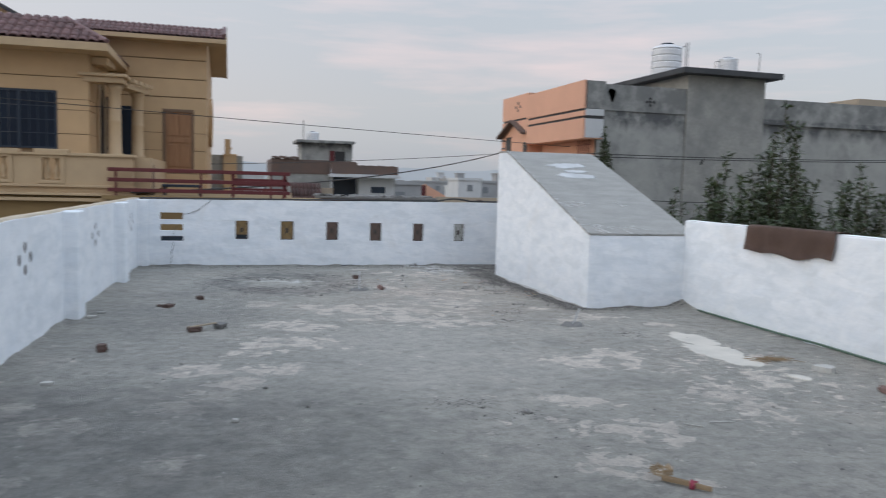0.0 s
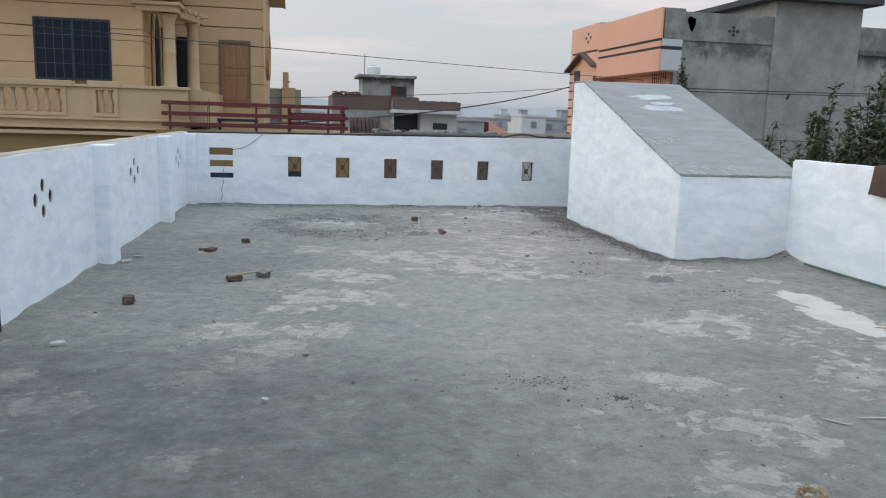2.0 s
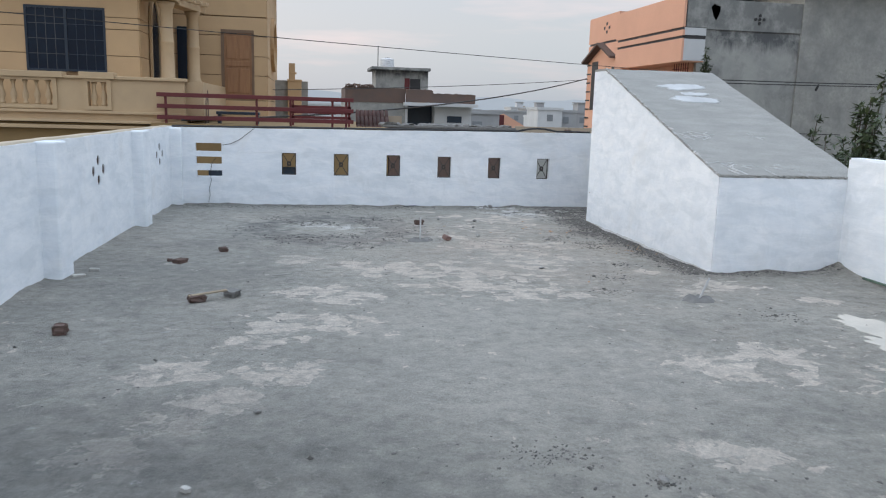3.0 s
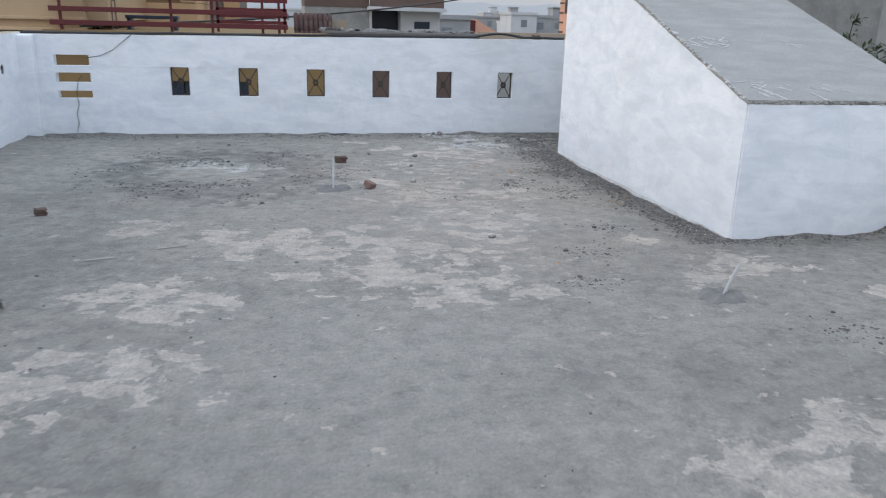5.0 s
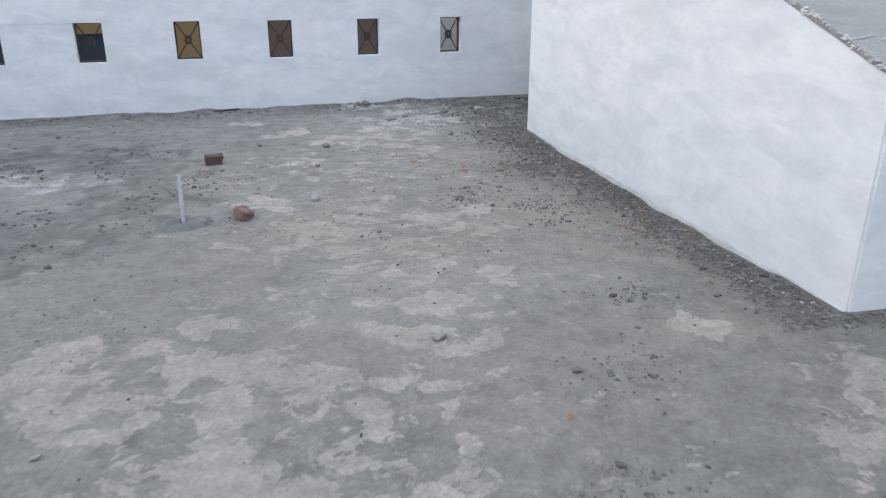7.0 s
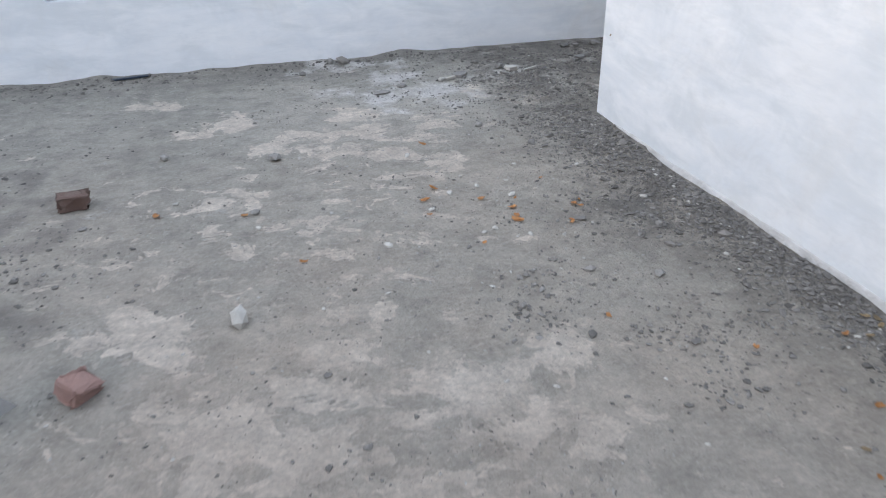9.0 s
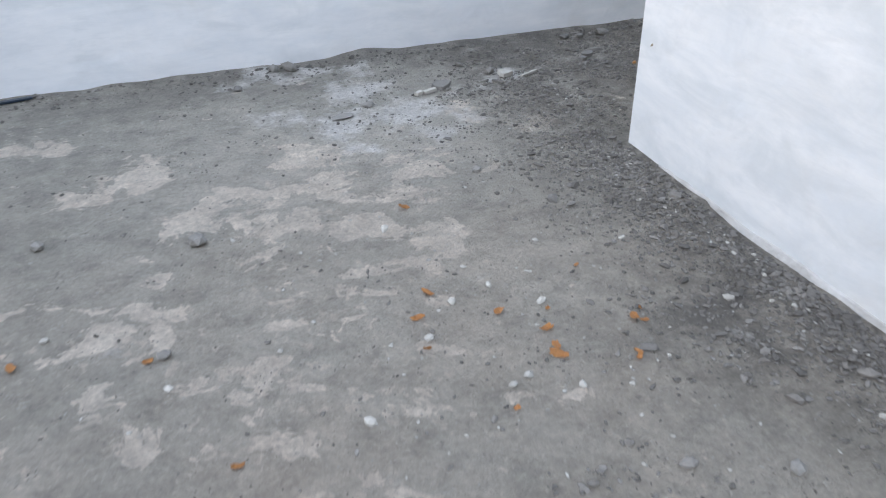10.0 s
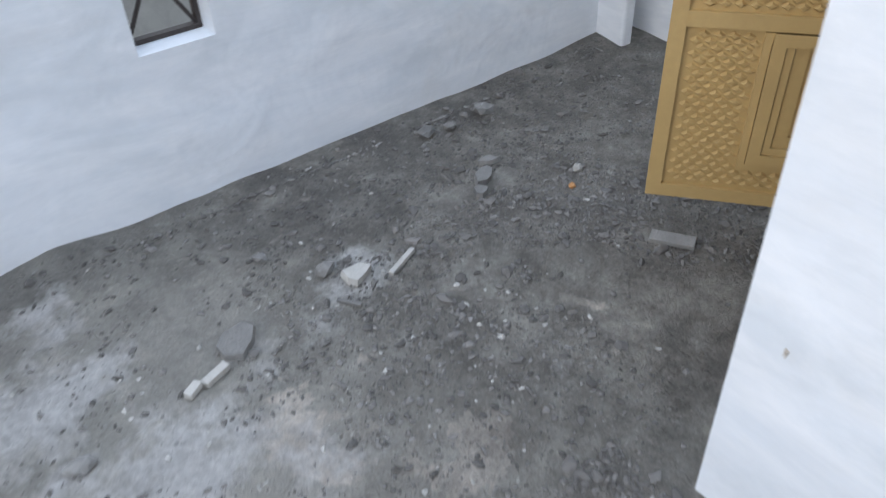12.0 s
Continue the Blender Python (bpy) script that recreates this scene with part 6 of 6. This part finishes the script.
bm = lump(lump(bmesh.new(), p, (0.075, 0.05, 0.055), rng, 0.3), p + nrm * 0.03, (0.05, 0.04, 0.03), rng, 0.35)
part("tie", bm, RED_CLOTH, broom, "red rag tie")
bm = bmesh.new()
for k in range(60):
    x, y, a = 5.78 + rng.gauss(0, 0.12), 6.45 + rng.gauss(0, 0.05), rng.gauss(-0.3, 0.35)
    tube(bm, [(x, y, 0.012 + rng.uniform(0, 0.02)), (x + 0.14 * math.cos(a), y + 0.14 * math.sin(a), 0.012 + rng.uniform(0, 0.02))], 0.003, 4)
tagged(part("straw_wisp", bm, STRAW), "loose wisp of dry straw on the floor", "straw", "", "stuff")

bm = bmesh.new()
prof = [(7.17, 1.12), (7.155, 1.335)] + [(7.04 + 0.105 * math.cos(a), 1.328 + 0.022 * math.sin(a)) for a in np.linspace(0.3, 2.8, 6)] + [(6.932, 1.33), (6.922, 1.24), (6.918, 1.12), (6.920, 1.02)]
last = None
for i, s in enumerate(np.linspace(0, 1, 46)):
    now = []
    for j, (x, z) in enumerate(prof):
        hang = max(0, j - 7) / 4
        fold = 0.016 * hang * math.sin(s * 21 + 0.6 * math.sin(s * 9))
        low = hang * 0.05 * (noise.noise((s * 4, 1.0, 0.0)) - 0.6 * math.sin(s * 3.1))
        now.append(bm.verts.new((x - 0.012 * hang - fold, 6.83 + 1.56 * s + 0.02 * math.sin(z * 9), z + low)))
    if last:
        for j in range(len(prof) - 1):
            bm.faces.new((last[j], now[j], now[j + 1], last[j + 1]))
    last = now
bmesh.ops.solidify(bm, geom=bm.faces[:], thickness=0.008)
tagged(part("cloth", bm, CLOTH, None, "", True), "brown sackcloth hung over the parapet", "cloth")
bm = bmesh.new()
pts = [(6.86 + 0.05 * noise.noise((k * 0.35, 0, 0)) - (0.12 if k < 6 else 0) * (6 - k) / 6, -3.0 + k * 0.3, 0.045 + 0.01 * noise.noise((k, 2, 0))) for k in range(42)]
tagged(part("hose", tube(bm, pts, 0.014, 8), HOSE, None, "", True), "green garden hose along the foot of the parapet", "hose")
bm = bmesh.new()
tube(bm, [(-1.69, 6.98, -0.02), (-1.70, 6.99, 0.25)], 0.016, 8)
tagged(part("pipe_stub", bm, FRAME_DARK), "dark pipe stub against the parapet", "pipe")


# ---- spilt plaster and whitewash ----
def splash(name, x, y, w, d, turn, seed, label, lift=None, mat=PLASTER):
    bm = bmesh.new()
    n = 48
    ring_v = []
    for k in range(n):
        a = 2 * math.pi * k / n
        r = 1 + 0.34 * noise.noise((math.cos(a) * 1.6, math.sin(a) * 1.6, seed)) + 0.34 * noise.noise((math.cos(a) * 6, math.sin(a) * 6, seed))
        u, v = w / 2 * r * math.cos(a), d / 2 * r * math.sin(a)
        c, s = math.cos(radians(turn)), math.sin(radians(turn))
        px, py = x + u * c - v * s, y + u * s + v * c
        ring_v.append((px, py))
    zf = lift or (lambda p, q: floor_height(p, q) + 0.004)
    rings = []
    for f in (1.0, 0.96, 0.7, 0.4):
        rings.append([bm.verts.new((x + (p - x) * f, y + (q - y) * f, zf(x + (p - x) * f, y + (q - y) * f) - (0.012 if f == 1.0 else 0))) for p, q in ring_v])
    for a, b in zip(rings, rings[1:]):
        for k in range(n):
            bm.faces.new((a[k], a[(k + 1) % n], b[(k + 1) % n], b[k]))
    bm.faces.new(rings[-1])
    return tagged(part(name, bm, mat), label, "stain", "spills")


splash("plaster_spill", 5.66, 7.62, 0.48, 0.80, 6, 3.3, "pale spilt plaster skin on the floor")
splash("plaster_spill", 5.50, 6.98, 0.52, 0.95, -6, 4.1, "pale spilt plaster skin on the floor")
splash("plaster_spill", 5.50, 6.48, 0.46, 0.55, 10, 5.0, "pale spilt plaster skin on the floor")
flake(5.62, 5.74, 0.15, 0.34, 0.012, 14, PLASTER, "flat pale plaster flake on the floor")
flake(6.09, 5.92, 0.22, 0.24, 0.055, 25, PALE, "pale broken cement block beside the plaster flake", "block")
brick(6.05, 5.12, 0.0, 70, (0.22, 0.11, 0.07), "dusty broken red brick lying on the terrace floor", BRICK_PALE)
on_slab = lambda p, q: slope_z(q) + 0.044
splash("whitewash_spill", 6.28, 12.72, 0.80, 0.22, 4, 6.0, "white whitewash spill on the sloping slab", on_slab, LIMEWASH)
splash("whitewash_spill", 6.22, 12.20, 0.78, 0.22, -3, 8.0, "white whitewash spill on the sloping slab", on_slab, LIMEWASH)
splash("whitewash_spill", 6.30, 12.42, 0.42, 0.14, 2, 11.0, "white whitewash spill on the sloping slab", on_slab, LIMEWASH)
rng = random.Random(14)
bm = bmesh.new()
for cx, cy, n in ((5.60, 10.95, 16), (5.60, 10.08, 14), (6.35, 10.9, 3), (6.1, 10.05, 5)):
    for k in range(n):
        x, y, a, ln = cx + rng.gauss(0, 0.12), cy + rng.gauss(0, 0.06), rng.gauss(-0.4, 0.5), rng.uniform(0.05, 0.2)
        pts = [(x + ln * s * math.cos(a), y + ln * s * math.sin(a)) for s in (0, 0.5, 1.0)]
        tube(bm, [(p, q, slope_z(q) + 0.037) for p, q in pts], 0.0032, 4)
tagged(part("whitewash_streaks", bm, TANK), "thin white brush marks on the sloping slab", "stain", "", "stuff")


# ---- grit and rubble on the floor ----
def grit(name, spots, label, mat, seed):
    r = np.random.RandomState(seed)
    t = bmesh.new()
    bmesh.ops.create_icosphere(t, subdivisions=1, radius=0.5)
    shape = np.array([v.co[:] for v in t.verts])
    tri = np.array([[v.index for v in f.verts] for f in t.faces])
    t.free()
    verts, faces, n = [], [], 0
    for x, y, size in spots(r):
        z = floor_height(x, y)
        s = shape * (1 + r.uniform(-0.45, 0.45, (len(shape), 1))) * size * np.array([r.uniform(0.8, 1.7), r.uniform(0.6, 1.2), r.uniform(0.35, 0.8)])
        a = r.uniform(0, 6.28)
        c, q = math.cos(a), math.sin(a)
        s = np.stack([s[:, 0] * c - s[:, 1] * q + x, s[:, 0] * q + s[:, 1] * c + y, s[:, 2] + z + size * 0.12], 1)
        verts.append(s)
        faces.append(tri + n)
        n += len(shape)
    me = bpy.data.meshes.new(name)
    me.from_pydata(np.concatenate(verts).tolist(), [], np.concatenate(faces).tolist())
    me.materials.append(mat)
    return tagged(new(name, me), label, "gravel", "", "stuff")


def heaps(r):
    out = []
    for k in range(14000):
        y = r.uniform(9.75, 14.1)
        wide = 0.10 + 0.16 * max(0.0, noise.noise((y * 1.7, 3.0, 0.0)) + 0.25) + 0.06 * max(0.0, y - 12.2)
        out.append((5.34 - abs(r.normal(0, wide)) - 0.01, y, r.gamma(1.2, 0.0045) + 0.003))
    for k in range(700):
        out.append((r.uniform(5.2, 6.9), 9.83 - abs(r.normal(0, 0.08)), r.gamma(1.3, 0.0050) + 0.004))
    for k in range(13000):
        x, y = min(r.normal(5.75, 0.65), 7.0), min(r.normal(14.75, 0.42), 15.5)
        if noise.noise((x * 2.2, y * 2.2, 17.0)) + 0.5 * noise.noise((x * 6.0, y * 6.0, 18.0)) > -0.16:
            out.append((x, y, r.gamma(1.1, 0.0042) + 0.003))
    for k in range(9000):
        x, y = r.uniform(1.2, 5.3), r.uniform(10.2, 15.4)
        if noise.noise((x * 1.3, y * 1.3, 7.0)) + 0.8 * noise.noise((x * 4.0, y * 4.0, 8.0)) > 0.16:
            out.append((x, y, r.gamma(1.0, 0.0030) + 0.0025))
    for k in range(3000):
        a, q = r.uniform(0, 6.28), abs(r.normal(0.95, 0.30))
        x, y = 1.2 + 0.95 * q * math.cos(a), 12.95 + 1.05 * q * math.sin(a)
        if noise.noise((x * 2.6, y * 1.6, 4.0)) > 0.05:
            out.append((x, y, r.gamma(1.5, 0.0055) + 0.004))
    for k in range(1300):
        out.append((r.uniform(-1.3, 6.9), FAR - 0.03 - abs(r.normal(0, 0.14)), r.gamma(1.5, 0.005) + 0.004))
    for cx, cy, sd, n in ((4.1, 9.64, 0.10, 120), (4.5, 10.3, 0.10, 90), (2.12, 5.5, 0.09, 120), (4.15, 11.99, 0.08, 120), (4.98, 12.49, 0.08, 120), (2.4, 12.9, 0.3, 160), (4.6, 12.3, 0.4, 140), (4.72, 12.80, 0.06, 60), (4.9, 12.6, 0.12, 300), (3.83, 8.97, 0.09, 110), (4.29, 12.15, 0.09, 90), (5.22, 11.26, 0.08, 160), (4.94, 11.7, 0.09, 120), (5.01, 8.01, 0.12, 120), (5.12, 13.6, 0.14, 240), (2.58, 5.16, 0.05, 40), (4.62, 11.72, 0.10, 160), (4.55, 11.45, 0.06, 60), (2.6, 5.1, 0.3, 60)):
        for k in range(n):
            out.append((r.normal(cx, sd * 1.3), r.normal(cy, sd), r.gamma(1.4, 0.0045) + 0.004))
    for k in range(1200):
        out.append((r.uniform(-1.2, 6.7), r.uniform(1.5, 15.3), r.gamma(1.1, 0.0042) + 0.003))
    for k in range(200):
        out.append((5.31 - abs(r.normal(0, 0.14)), r.uniform(9.8, 14.0), r.gamma(2.0, 0.004) + 0.011))
        out.append((min(r.normal(5.7, 0.6), 7.0), min(r.normal(14.85, 0.38), 15.5), r.gamma(2.0, 0.004) + 0.010))
    out = [(x, y, min(s, 0.042)) for x, y, s in out]
    return [q for q in out if not (q[0] > 5.36 and 9.85 < q[1] < 13.9) and q[0] > west(q[1]) + 0.2 and (q[0] < 5.3 or q[1] > 9 or q[0] < 6.8) and q[1] < FAR - 0.02]


grit("gravel", heaps, "dark grit and crumbled mortar strewn on the floor", GRAVEL, 3)


def pale_spots(r):
    out = [(r.normal(4.4, 0.7), r.normal(13.6, 0.9), r.gamma(1.4, 0.0032) + 0.003) for k in range(420)]
    out += [(5.3 - abs(r.normal(0, 0.12)), r.uniform(9.9, 14.0), r.gamma(1.6, 0.005) + 0.004) for k in range(160)]
    out += [(r.normal(4.9, 0.5), r.normal(14.7, 0.3), r.gamma(1.4, 0.004) + 0.003) for k in range(130)]
    out += [(r.uniform(-1.2, 5.2), r.uniform(4.0, 15.0), r.gamma(1.6, 0.004) + 0.004) for k in range(140)]
    out += [(r.uniform(2.0, 5.3), r.uniform(10.5, 15.2), r.gamma(1.0, 0.0025) + 0.002) for k in range(1500)]
    out = [(x, y, min(s, 0.016)) for x, y, s in out]
    return [q for q in out if not (q[0] > 5.34 and 9.85 < q[1] < 13.9) and q[1] < 15.5]


grit("plaster_crumbs", pale_spots, "pale plaster crumbs strewn on the floor", PALE, 4)
